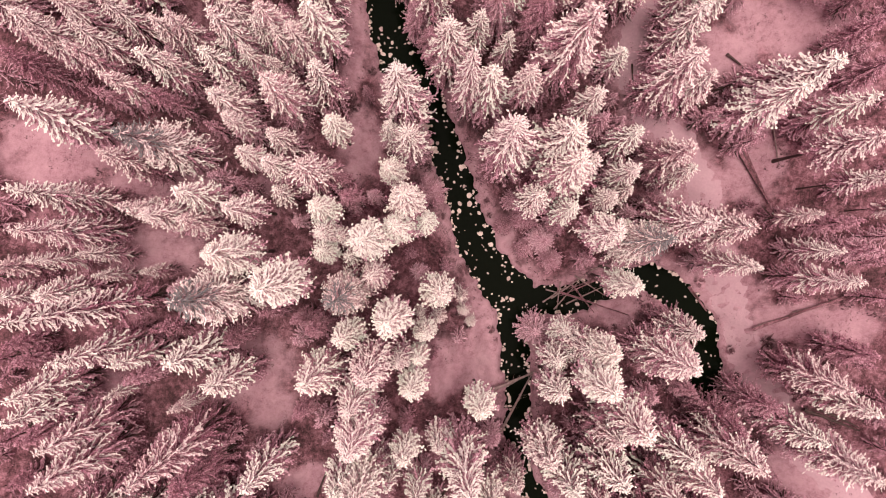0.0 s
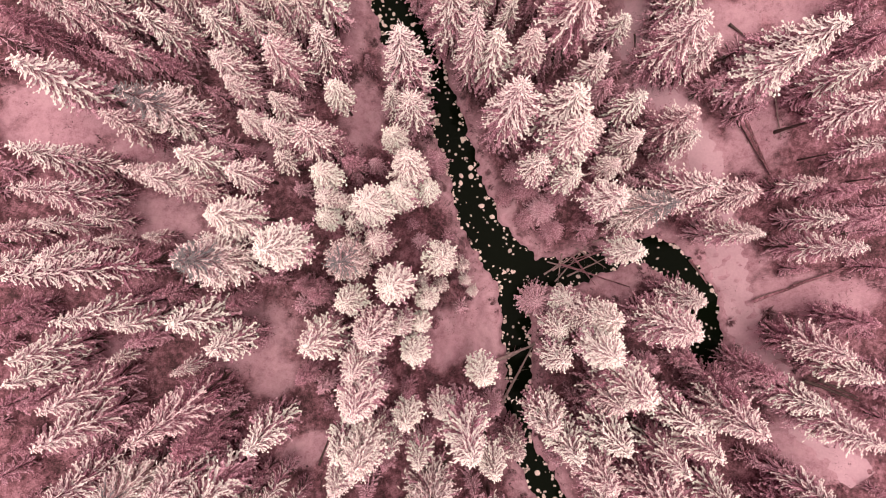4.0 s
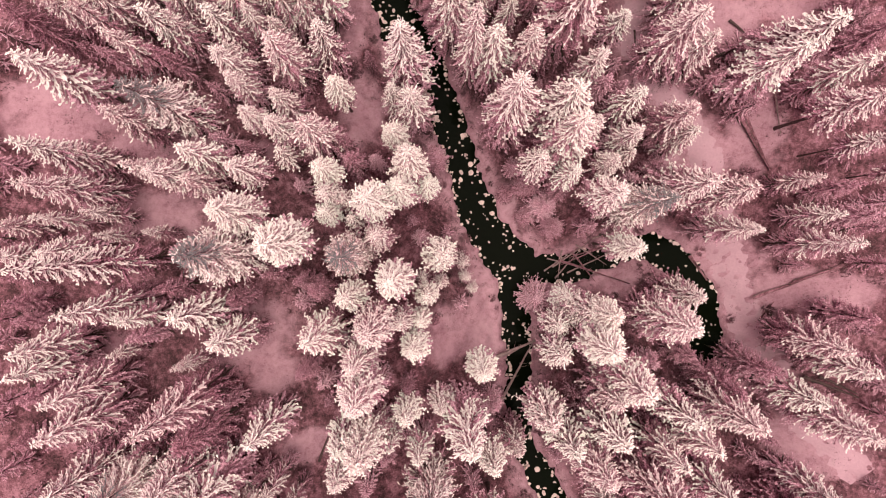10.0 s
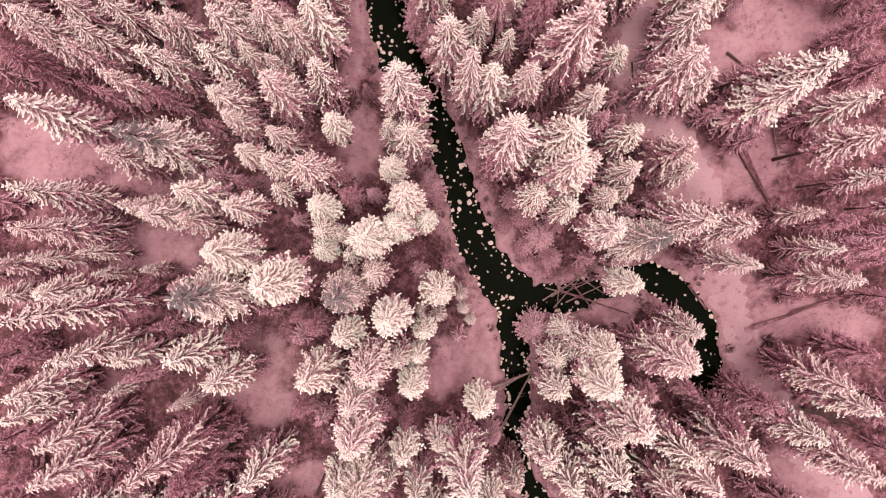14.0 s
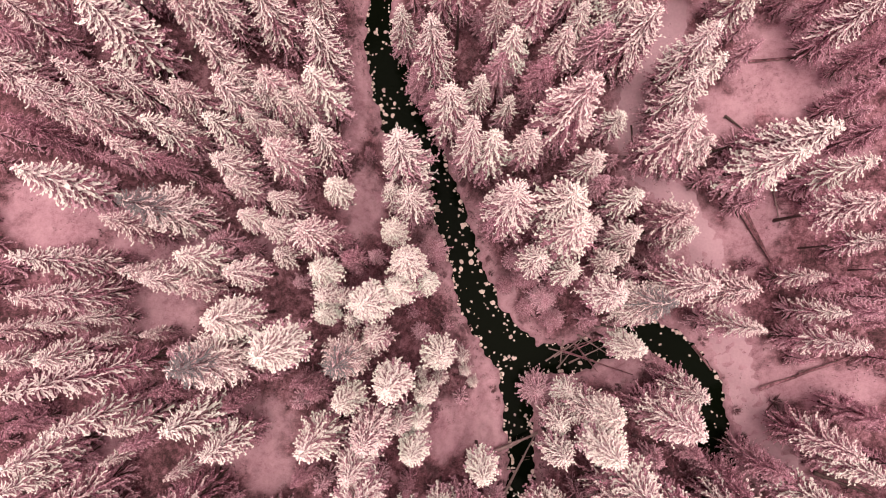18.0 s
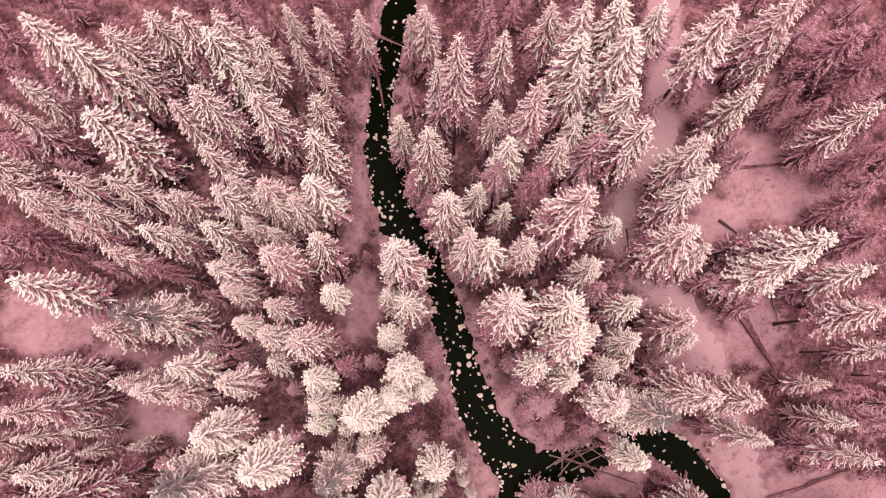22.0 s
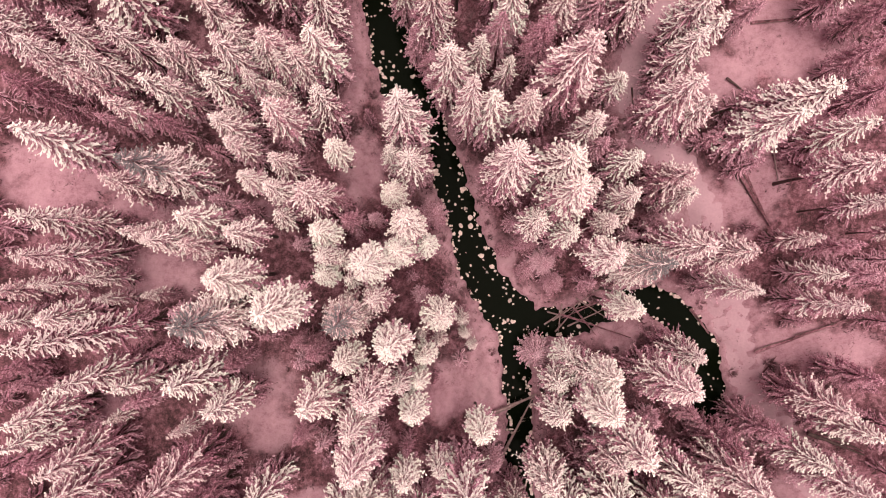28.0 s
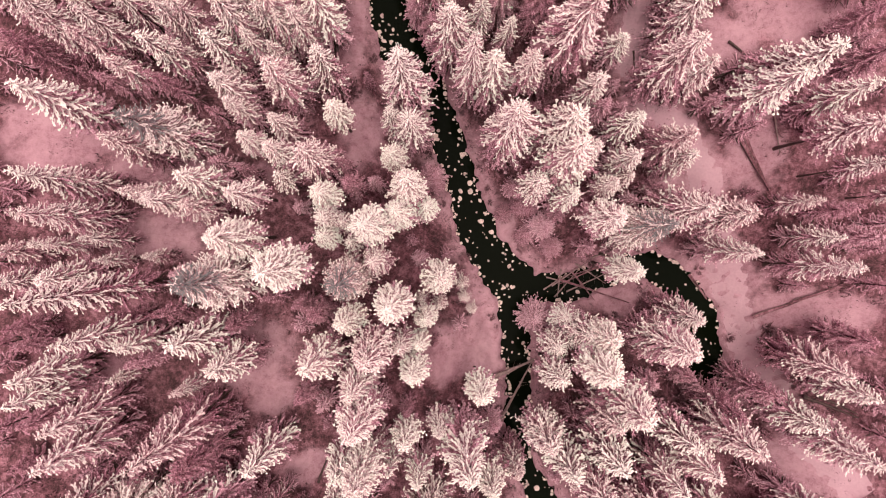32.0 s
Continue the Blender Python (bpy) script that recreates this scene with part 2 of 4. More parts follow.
# open snow: x, y and half sizes
OPEN = [(-34.9, 9.5, 5.7, 2.6), (-26.3, -0.1, 4.2, 2.1), (-17.8, -11.3, 3.2, 3.2), (-16.2, -15.0, 2.1, 2.1), (27.0, 5.7, 2.3, 3.5), (30.7, -5.0, 2.7, 3.6), (33.0, -12.2, 2.1, 3.0), (33.8, 21.8, 3.8, 2.7), (39.5, 15.3, 2.2, 1.7), (19.2, 18.8, 1.2, 4.5), (28.0, 19.2, 2.8, 2.2), (37.6, -7.7, 6.4, 2.0), (31.0, 9.0, 2.8, 4.5), (4.7, -9.9, 2.1, 6.1), (1.0, -12.0, 3.0, 3.0), (6.2, 1.1, 1.5, 2.8), (18.7, -6.8, 2.4, 1.5), (-10.0, 21.8, 1.5, 5.5), (-8.4, 11.0, 2.3, 3.5), (38.1, -23.3, 4.1, 2.9), (-31.3, -12.3, 2.5, 1.3), (-13.1, -22.2, 2.2, 1.6), (33.5, 25.9, 3.8, 2.7), (-27.0, 6.3, 4.0, 1.6), (28.5, -3.5, 1.8, 4.0), (23.5, 7.8, 1.8, 3.2), (36.0, 24.0, 5.0, 3.0), (26.5, 31.5, 3.2, 2.2), (33.9, 25.5, 3.5, 3.0), (36.9, 27.3, 3.0, 1.5), (30.1, 22.9, 2.5, 2.2), (35.6, 20.5, 3.0, 2.0), (34.0, 30.2, 1.5, 2.5), (-35.7, 7.5, 3.6, 2.0), (-30.8, 9.1, 3.0, 1.5), (-24.9, 6.6, 3.6, 1.3), (-25.2, 0.1, 2.4, 1.3), (-17.9, 5.9, 1.5, 1.0)]
OPEN += [(ax + (bx - ax) * k / 3, ay + (by - ay) * k / 3, 1.9, 1.9) for (ax, ay), (bx, by) in zip(TRACK, TRACK[1:]) for k in range(3)]


def is_open(x, y):
    return any(((x - cx) / a) ** 2 + ((y - cy) / c) ** 2 < 1 for cx, cy, a, c in OPEN)


gx, gy = steps(-13, 34, 0.27, 52, 0.8, 2500), steps(-46, 54, 0.33, 60, 0.8, 2500)
XX, YY = np.meshgrid(gx, gy)
ZZ = height(XX, YY)
nx, ny = len(gx), len(gy)
idx = np.arange(nx * ny).reshape(ny, nx)
quads = np.stack([idx[:-1, :-1], idx[:-1, 1:], idx[1:, 1:], idx[1:, :-1]], -1).reshape(-1, 4)
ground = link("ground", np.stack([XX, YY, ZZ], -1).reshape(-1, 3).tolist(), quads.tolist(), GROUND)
# 1 on open snow, 0 on forest floor with its heath and painted shade
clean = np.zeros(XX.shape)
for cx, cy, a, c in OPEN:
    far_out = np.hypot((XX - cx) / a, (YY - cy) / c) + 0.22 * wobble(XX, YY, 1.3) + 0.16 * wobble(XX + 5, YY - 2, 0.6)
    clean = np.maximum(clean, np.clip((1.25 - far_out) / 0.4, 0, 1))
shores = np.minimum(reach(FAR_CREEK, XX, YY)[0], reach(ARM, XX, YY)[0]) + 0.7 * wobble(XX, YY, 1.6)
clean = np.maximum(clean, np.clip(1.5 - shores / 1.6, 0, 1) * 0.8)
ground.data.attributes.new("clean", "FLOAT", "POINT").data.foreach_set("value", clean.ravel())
tagged(ground, "pink-tinted snow covering a narrow forest valley", "snow ground", kind="structure")
water = link("water", [(-400, -500, 0), (400, -500, 0), (400, 500, 0), (-400, 500, 0)], [(0, 1, 2, 3)], WATER)
tagged(water, "still dark green-black creek water between snowy banks", "creek", kind="structure")


# ---- the smooth snowy track on the east side ----
line = [Vector((x, y)) for x, y in TRACK]
tv, tf = [], []
for k in range((len(line) - 1) * 8 + 1):
    i, s = min(k // 8, len(line) - 2), k / 8 - min(k // 8, len(line) - 2)
    p = line[i].lerp(line[i + 1], s)
    d = (line[min(i + 2, len(line) - 1)] - line[max(i - 1, 0)]).normalized()
    for c in range(7):
        o = (c - 3) / 3 * (1.7 + 0.25 * math.sin(k * 0.7) + 0.12 * math.sin(k * 2.3 + c))
        x, y = p.x - d.y * o, p.y + d.x * o
        tv.append((x, y, float(height(x, y)) + (0.05 if abs(c - 3) < 3 else -0.06)))
for k in range((len(line) - 1) * 8):
    tf += [(k * 7 + c, k * 7 + c + 1, k * 7 + c + 8, k * 7 + c + 7) for c in range(6)]
track = link("snow_track", tv, tf, PATH_SNOW)
tagged(track, "smooth pale snowed-over track between the trees", "track", kind="structure")


# ---- trees ----
rng = random.Random(5)


def finger(sv, sf, nv, nf, a, b, droop, wide, r, spray=1.3, nubs=0, pad=0.0):
    """One bough from a to b: a thin kinked ridge of snow with clumps along it, over a spray of needle twigs; pad 1 for heavy rounded clumps."""
    a, b = Vector(a), Vector(b)
    along = b - a
    span = along.length
    side = Vector((-along.y, along.x, 0))
    if side.length < 1e-4:
        side = Vector((1, 0, 0))
    side.normalize()
    kink = [r.gauss(0, 0.05) * span for _ in range(2)]
    mid = a.lerp(b, 0.42) + Vector((0, 0, droop)) + side * kink[0]
    out = a.lerp(b, 0.76) + Vector((0, 0, droop * 0.7)) + side * kink[1]
    k = len(sv)
    for p, w in ((a, wide * 0.45), (mid, wide * r.uniform(0.7, 1.1)), (out, wide * r.uniform(0.7, 1.1) * (1 + 0.25 * pad))):
        sv += [p - side * w, p + side * r.uniform(-0.4, 0.4) * w + Vector((0, 0, w * r.uniform(0.8, 1.3))), p + side * w]
    sv.append(b)
    for q in (k, k + 1, k + 3, k + 4):
        sf.append((q, q + 3, q + 4, q + 1))
    sf += [(k + 6, k + 9, k + 7), (k + 7, k + 9, k + 8)]
    way = Vector((along.x, along.y, 0))
    way = way.normalized() if way.length > 1e-4 else Vector((0, 0, 1))
    for n in range(nubs):
        u = 0.30 + 0.70 * (n + r.random()) / nubs
        q = mid.lerp(a, (0.42 - u) / 0.42) if u < 0.42 else mid.lerp(out, (u - 0.42) / 0.34) if u < 0.76 else out.lerp(b, (u - 0.76) / 0.24)
        turn = (1 if n % 2 else -1) * r.uniform(0.2, 0.85 + 0.35 * pad)
        d = way * math.cos(turn) + side * math.sin(turn)
        lobe(sv, sf, q, q + (d + Vector((0, 0, r.uniform(-0.55, 0.2)))) * r.uniform(0.6, 1.3) * (0.14 + (0.09 - 0.02 * pad) * span), wide * r.uniform(0.6, 1.05) * (1 + 0.55 * pad), r, 0.15 * pad)
    lower = Vector((0, 0, -wide * 0.6))
    for off in (-1.0, -0.5, 0.0, 0.5, 1.0):
        k, root = len(nv), (a.lerp(mid, 0.45 + 0.5 * abs(off)) if off else a) + lower
        tip = out.lerp(b, 1.15 - 0.75 * abs(off) + r.uniform(-0.15, 0.15)) + side * off * wide * spray * r.uniform(0.9, 1.3) + lower * r.uniform(1.0, 2.2)
        half = side * wide * spray * 0.30
        nv += [root - half, root + half, tip]
        nf.append((k, k + 1, k + 2))


def lobe(sv, sf, a, b, wide, r, blunt=0.0):
    """A short rounded clump of snow from a to b."""
    along = b - a
    side = Vector((-along.y, along.x, 0))
    if side.length < 1e-4:
        side = Vector((1, 0, 0))
    side.normalize()
    m, k = a.lerp(b, r.uniform(0.35, 0.65) + blunt), len(sv)
    sv += [a, m - side * wide, m + side * wide, b, m + Vector((0, 0, wide * r.uniform(0.9, 1.5)))]
    sf += [(k, k + 1, k + 4), (k, k + 4, k + 2), (k + 1, k + 3, k + 4), (k + 4, k + 3, k + 2)]


def make_crown(seed, whorls, per, twigs, wide, reach_pow, snow_mat, needle_mat, bare_top=False, ragged=0.2, low=0.10, shade_fade=(0.27, 2.1)):
    """Meshes of a spruce 18 m high with a crown of 2 m radius: trunk, needles and snow."""
    r = random.Random(seed)
    whorls, wide = round(whorls * 1.55), wide * 0.80
    sv, sf, nv, nf, gv, gf, thin, low_boughs = [], [], [], [], [], [], [], []
    H, R, heavy = 18.0, 2.0, 1.4 if snow_mat is THICK_SNOW else 1.0
    lop = r.uniform(0, 6.3)
    for i in range(whorls):
        u = low + (0.985 - low) * (i + r.uniform(-0.3, 0.3)) / (whorls - 1)
        u = min(max(u, low - 0.02), 0.985)
        rad = R * min(1.0, 1.36 * (1 - u) ** reach_pow) * (0.82 + 0.18 * min(1, (u - low + 0.05) / 0.2))
        z = u * H
        n = max(8, round(per * 1.15 * (0.68 + 0.32 * rad / R) * (0.75 if u < 0.42 else 1)))
        turn = r.uniform(0, 6.3)
        for k in range(n):
            a = turn + 6.283 * (k + r.uniform(-0.45, 0.45)) / n
            z = (u + r.uniform(-0.02, 0.02)) * H
            L = 0.94 * rad * r.uniform(1 - ragged, 1 + ragged * 0.8) * (1 + 0.12 * math.cos(a - lop))
            if r.random() < 0.05:
                L *= 1.25
            ca, sa = math.cos(a), math.sin(a)
            fall = L * (0.48 - 0.50 * u) + 0.12
            s0 = 0.10 * L if L > 0.7 else 0.04
            p0 = Vector((ca * s0, sa * s0, z - fall * 0.15))
            p1 = Vector((ca * L, sa * L, z - fall))
            bare = bare_top and u > 0.70 and r.random() < 0.8
            lists = (gv, gf) if bare else (sv, sf)
            # lower boughs get the darker rime more often, colouring in lower-crown shade
            begun, shaded = len(sf), r.random() > (u - shade_fade[0]) * shade_fade[1]
            w = wide * r.uniform(0.5, 1.3) * (0.75 + 0.25 * rad / R)
            # some low boughs carry no snow and are darkened as under-canopy shade
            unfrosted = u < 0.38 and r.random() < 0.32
            if unfrosted:
                lists = ([], [])
            needles_before = len(nf)
            finger(*lists, nv, nf, p0, p1, 0.10 * L, w * (0.75 if bare else 0.9), r, (0.8 + 0.8 * L / R) if unfrosted else 1.2 + 1.3 * L / R if u < 0.42 else 1.8 + 2.2 * L / R, max(2, round((0.7 * twigs + 0.5) * L / R)), heavy * min(1, max(0, (0.84 - u) / 0.25)))
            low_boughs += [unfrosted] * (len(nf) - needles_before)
            thin += [shaded] * (len(sf) - begun)
    # leading shoot
    for k in range(3):
        a = k * 2.1 + r.random()
        finger(*((gv, gf) if bare_top else (sv, sf)), nv, nf, (0, 0, H * 0.965), (0.16 * math.cos(a), 0.16 * math.sin(a), H * (1.0 - 0.008 * k)), 0.02, wide * 0.55, r)
    tv, tf = [], []
    for i in range(7):
        u = i / 6
        for c in range(7):
            rr = 0.15 * (1 - u) ** 0.9 + 0.01
            if i == 0:
                rr *= 1.25
            tv.append((rr * math.cos(c * 0.8976), rr * math.sin(c * 0.8976), -0.6 + (H + 0.3) * u))
    for i in range(6):
        for c in range(7):
            tf.append((i * 7 + c, i * 7 + (c + 1) % 7, i * 7 + 7 + (c + 1) % 7, i * 7 + 7 + c))
    out = []
    for name, v, f, mat in (("trunk", tv, tf, BARK), ("crown", nv, nf, needle_mat), ("snow_cover", sv, sf, snow_mat), ("bare_foliage", gv, gf, GREEN)):
        me = None
        if v:
            me = bpy.data.meshes.new(name)
            me.from_pydata([tuple(p) for p in v], [], f)
            me.materials.append(mat)
            me.polygons.foreach_set("use_smooth", [True] * len(me.polygons))
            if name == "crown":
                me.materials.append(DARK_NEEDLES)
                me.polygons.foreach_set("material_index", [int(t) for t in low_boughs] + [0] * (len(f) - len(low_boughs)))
            # second slot: darker faces that stand in for shade low in the crown
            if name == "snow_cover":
                me.materials.append(RIME_AND_SHADE)
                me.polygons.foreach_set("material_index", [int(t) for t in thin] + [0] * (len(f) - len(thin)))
        out.append(me)
    return out


# each look in three builds: slender, middling and broad crowns, so that boughs keep their true thickness
frosted = [[make_crown(s, 16, 8, 5, 0.132, 0.56, SNOW, NEEDLES, ragged=0.22) for s in (1, 2, 3)],
           [make_crown(s, 20, 9.5, 5.6, 0.104, 0.55, SNOW, NEEDLES, ragged=0.22) for s in (4, 5, 6)],
           [make_crown(s, 22, 11, 7.5, 0.088, 0.56, SNOW, NEEDLES, ragged=0.22) for s in (7, 8)]]
laden = [[make_crown(s, 15, 8, 5, 0.165, 0.50, THICK_SNOW, NEEDLES, ragged=0.16, shade_fade=(0.22, 2.0)) for s in (11, 12)],
         [make_crown(s, 19, 9.5, 5.6, 0.126, 0.50, THICK_SNOW, NEEDLES, ragged=0.18, shade_fade=(0.22, 2.0)) for s in (13, 14, 15)],
         [make_crown(s, 21, 11, 7.5, 0.104, 0.52, THICK_SNOW, NEEDLES, ragged=0.18, shade_fade=(0.22, 2.0)) for s in (16, 17)]]
dull = [[make_crown(s, 15, 8, 5, 0.115, 0.60, RIME_AND_SHADE, NEEDLES, ragged=0.26) for s in (21, 22)],
        [make_crown(s, 19, 9, 6, 0.090, 0.58, RIME_AND_SHADE, NEEDLES, ragged=0.26) for s in (23, 24)],
        [make_crown(s, 21, 10, 7, 0.080, 0.58, RIME_AND_SHADE, NEEDLES, ragged=0.26) for s in (25,)]]
bare = [[make_crown(s, 21, 12, 8, 0.070, 0.60, SNOW, SNOWY_NEEDLES, True, ragged=0.26, shade_fade=(0.05, 2.1)) for s in (31, 32)]] * 3
young = [[make_crown(s, 7, 6.5, 3, 0.15, 0.66, RIME_AND_SHADE, NEEDLES, ragged=0.28) for s in (51, 52, 53)]] * 3
high = [[make_crown(s, 11, 8, 6, 0.155, 0.56, SNOW, NEEDLES, ragged=0.22, low=0.48, shade_fade=(0.40, 3.0)) for s in (61, 62)],
        [make_crown(s, 15, 11, 8, 0.108, 0.55, SNOW, NEEDLES, ragged=0.22, low=0.48, shade_fade=(0.40, 3.0)) for s in (63, 64, 65)],
        [make_crown(s, 15, 12, 9, 0.096, 0.56, SNOW, NEEDLES, ragged=0.22, low=0.46, shade_fade=(0.38, 3.0)) for s in (66, 67)]]
crested = [[make_crown(s, 11, 8, 6, 0.185, 0.50, THICK_SNOW, SNOWY_NEEDLES, ragged=0.16, low=0.50, shade_fade=(0.40, 3.2)) for s in (71, 72)],
           [make_crown(s, 14, 11, 8, 0.130, 0.50, THICK_SNOW, SNOWY_NEEDLES, ragged=0.16, low=0.50, shade_fade=(0.40, 3.2)) for s in (73, 74, 75)],
           [make_crown(s, 15, 12, 9, 0.096, 0.52, THICK_SNOW, SNOWY_NEEDLES, ragged=0.16, low=0.48, shade_fade=(0.38, 3.2)) for s in (76, 77)]]
sparse = [make_crown(s, 7, 5, 0.5, 0.17, 0.60, RIME_AND_SHADE, NEEDLES, ragged=0.2) for s in (41, 42)]

LOOK = {id(frosted): "tall spruce with fine white frost on every bough", id(laden): "spruce with boughs bent under thick cream-white snow",
        id(dull): "slender spruce thinly frosted in dull pink", id(bare): "tall snowy spruce whose wind-bared top shows dark green",
        id(high): "frosted spruce with a high crown over a long bare dark trunk",
        id(crested): "spruce with a compact high crown under thick cream snow",
        id(young): "young spruce dusted with dull pink rime"}


PLANTED = []


def spruce(x, y, tall, wide, kind, group="spruces of the valley forest", name="spruce_tree"):
    meshes = rng.choice(kind[0 if wide < 1.35 else 1 if wide < 2.2 else 2])
    thing = new(name)
    thing.empty_display_size = 0.3
    lean = Euler((rng.gauss(0, 0.012), rng.gauss(0, 0.012), rng.uniform(0, 6.28)))
    thing.matrix_basis = Matrix.LocRotScale((x, y, float(height(x, y))), lean, (wide / 2.0, wide / 2.0, tall / 18.0))
    tagged(thing, LOOK[id(kind)], name.replace("_", " "), group)
    crown = None
    for piece, me in zip(("trunk", "crown", "snow_cover", "bare_foliage"), meshes):
        if me:
            ob = new(piece, me)
            ob.parent = crown if piece in ("snow_cover", "bare_foliage") else thing
            if piece == "crown":
                crown = ob
            elif piece != "trunk":
                ob["kind"] = "stuff"
    PLANTED.append((x, y))
    return thing


spruce(-30.3, 10.6, 15.9, 2.05, laden)
spruce(-22.6, 8.4, 18.8, 2.30, bare)
spruce(-25.6, 7.2, 14.1, 1.57, frosted)
spruce(-29.3, 4.0, 17.5, 1.50, laden)
spruce(-29.0, 1.4, 18.0, 1.49, frosted)
spruce(-24.7, 3.1, 12.7, 1.31, frosted)
spruce(-20.3, 4.4, 14.0, 1.60, laden)
spruce(-22.4, 2.6, 14.0, 1.57, frosted)
spruce(-16.3, 3.4, 14.8, 1.75, high)
spruce(-14.1, 4.7, 11.6, 1.28, high)
spruce(-17.6, 5.6, 9.0, 0.84, dull)
spruce(-18.4, 12.5, 14.3, 1.65, frosted)
spruce(-14.4, 13.4, 16.2, 2.10, frosted)
spruce(-17.6, 10.9, 13.1, 1.38, frosted)
spruce(-18.2, 13.5, 11.7, 1.18, frosted)
spruce(-16.7, 8.0, 12.3, 1.38, high)
spruce(-14.4, 7.0, 13.5, 1.56, high)
spruce(-14.3, 9.8, 13.5, 1.46, frosted)
spruce(-23.4, 15.3, 14.3, 1.61, laden)
spruce(-30.8, 16.3, 14.0, 1.57, frosted)
spruce(-23.1, 12.7, 14.0, 0.97, dull)
spruce(-28.2, 13.0, 10.1, 0.97, dull)
spruce(-22.6, 18.0, 13.8, 1.53, frosted)
spruce(-18.4, 18.6, 15.6, 1.94, frosted)
spruce(-19.0, 16.1, 14.0, 1.55, laden)
spruce(-23.3, 17.1, 9.1, 1.40, dull)
spruce(-14.8, 19.7, 15.9, 2.00, frosted)
spruce(-15.1, 16.5, 11.5, 1.16, frosted)
spruce(-18.3, 15.9, 10.5, 1.03, dull)
spruce(-33.4, 15.0, 13.0, 1.56, dull)
spruce(-11.1, 20.4, 16.0, 2.07, laden)
spruce(-13.0, 18.7, 14.8, 1.75, frosted)
spruce(-10.9, 15.3, 15.4, 1.92, frosted)
spruce(-9.6, 10.8, 13.8, 1.64, crested)
spruce(-11.0, 6.7, 16.7, 2.23, frosted)
spruce(-9.2, 6.3, 11.1, 1.11, dull)
spruce(-8.3, 4.7, 12.9, 1.34, dull)
spruce(-6.6, 5.2, 9.5, 0.90, dull)
spruce(-7.7, 15.7, 7.0, 0.69, dull)
spruce(-3.7, 13.4, 23.5, 2.54, frosted)
spruce(-4.7, 11.0, 14.3, 1.38, frosted)
spruce(-2.9, 10.4, 16.8, 2.17, frosted)
spruce(-4.6, 7.0, 14.0, 1.62, crested)
spruce(-3.1, 4.0, 21.4, 2.10, crested)
spruce(-1.1, 5.9, 8.0, 1.65, dull)
spruce(-1.9, 2.7, 13.2, 1.52, crested)
spruce(-10.3, 3.6, 14.1, 1.65, crested)
spruce(-10.2, 1.3, 13.3, 1.53, high)
spruce(-10.2, -0.1, 12.5, 1.42, crested)
spruce(-5.8, 0.7, 20.2, 2.25, crested)
spruce(-4.1, 1.8, 17.0, 1.76, crested)
spruce(-8.8, 1.1, 11.4, 1.26, high)
spruce(-8.2, -0.6, 11.4, 1.26, high)
spruce(0.5, 18.9, 17.9, 2.57, frosted)
spruce(3.1, 20.4, 13.7, 1.49, frosted)
spruce(2.5, 14.7, 25.0, 1.71, frosted)
spruce(4.2, 14.7, 18.5, 2.10, laden)
spruce(5.9, 18.9, 12.2, 1.18, frosted)
spruce(7.3, 14.0, 17.4, 1.89, high)
spruce(10.6, 16.8, 22.5, 2.81, frosted)
spruce(15.5, 17.1, 9.5, 1.50, frosted)
spruce(5.6, 8.8, 25.0, 2.59, frosted)
spruce(10.3, 9.3, 18.6, 2.82, laden)
spruce(10.9, 6.4, 18.3, 2.72, laden)
spruce(8.0, 4.7, 15.0, 2.00, high)
spruce(11.3, 3.4, 14.2, 1.46, laden)
spruce(-2.4, 23.3, 10.0, 1.89, dull)
spruce(-1.1, 21.3, 9.0, 1.58, dull)
spruce(12.9, 12.7, 14.8, 1.70, frosted)
spruce(13.8, 11.3, 12.3, 1.26, dull)
spruce(16.1, 9.8, 14.0, 1.47, laden)
spruce(12.8, 7.7, 14.9, 1.77, frosted)
spruce(16.3, 6.7, 14.3, 1.60, frosted)
spruce(14.5, 4.6, 12.7, 1.45, high)
spruce(16.3, 5.2, 11.5, 1.27, high)
spruce(20.1, 8.1, 16.2, 2.03, frosted)
spruce(21.5, 6.9, 13.7, 1.45, frosted)
spruce(19.5, 8.0, 12.4, 1.27, dull)
spruce(20.5, 18.6, 15.5, 1.96, frosted)
spruce(19.3, 14.9, 17.5, 2.44, frosted)
spruce(21.6, 13.8, 14.7, 1.72, frosted)
spruce(28.7, 13.8, 19.5, 2.46, laden)
spruce(27.7, 12.2, 16.9, 2.30, laden)
spruce(36.1, 18.8, 10.8, 1.55, dull)
spruce(37.8, 15.8, 10.0, 1.68, dull)
spruce(34.1, 12.1, 14.5, 1.65, laden)
spruce(33.1, 8.8, 18.0, 2.18, high)
spruce(35.4, 6.0, 16.0, 1.28, high)
spruce(40.1, 3.8, 10.0, 1.14, high)
spruce(32.4, 3.1, 12.3, 1.22, frosted)
spruce(35.8, 2.4, 11.5, 1.27, dull)
spruce(20.9, 2.5, 19.9, 2.40, frosted)
spruce(25.0, 1.9, 17.3, 2.33, frosted)
spruce(17.2, 0.4, 21.4, 2.40, bare)
spruce(14.3, 1.4, 17.6, 2.24, high)
spruce(-25.4, -4.1, 24.5, 1.57, laden)
spruce(-31.4, -0.9, 10.8, 0.93, frosted)
spruce(-28.0, -0.5, 11.0, 0.99, frosted)
spruce(-30.9, -3.5, 10.4, 1.81, frosted)
spruce(-35.1, -1.4, 8.8, 1.30, frosted)
spruce(-35.0, -3.8, 8.8, 1.29, frosted)
spruce(-27.9, -2.2, 8.6, 0.80, frosted)
spruce(-24.4, -1.8, 8.3, 0.76, frosted)
spruce(-34.6, -7.6, 8.5, 1.09, dull)
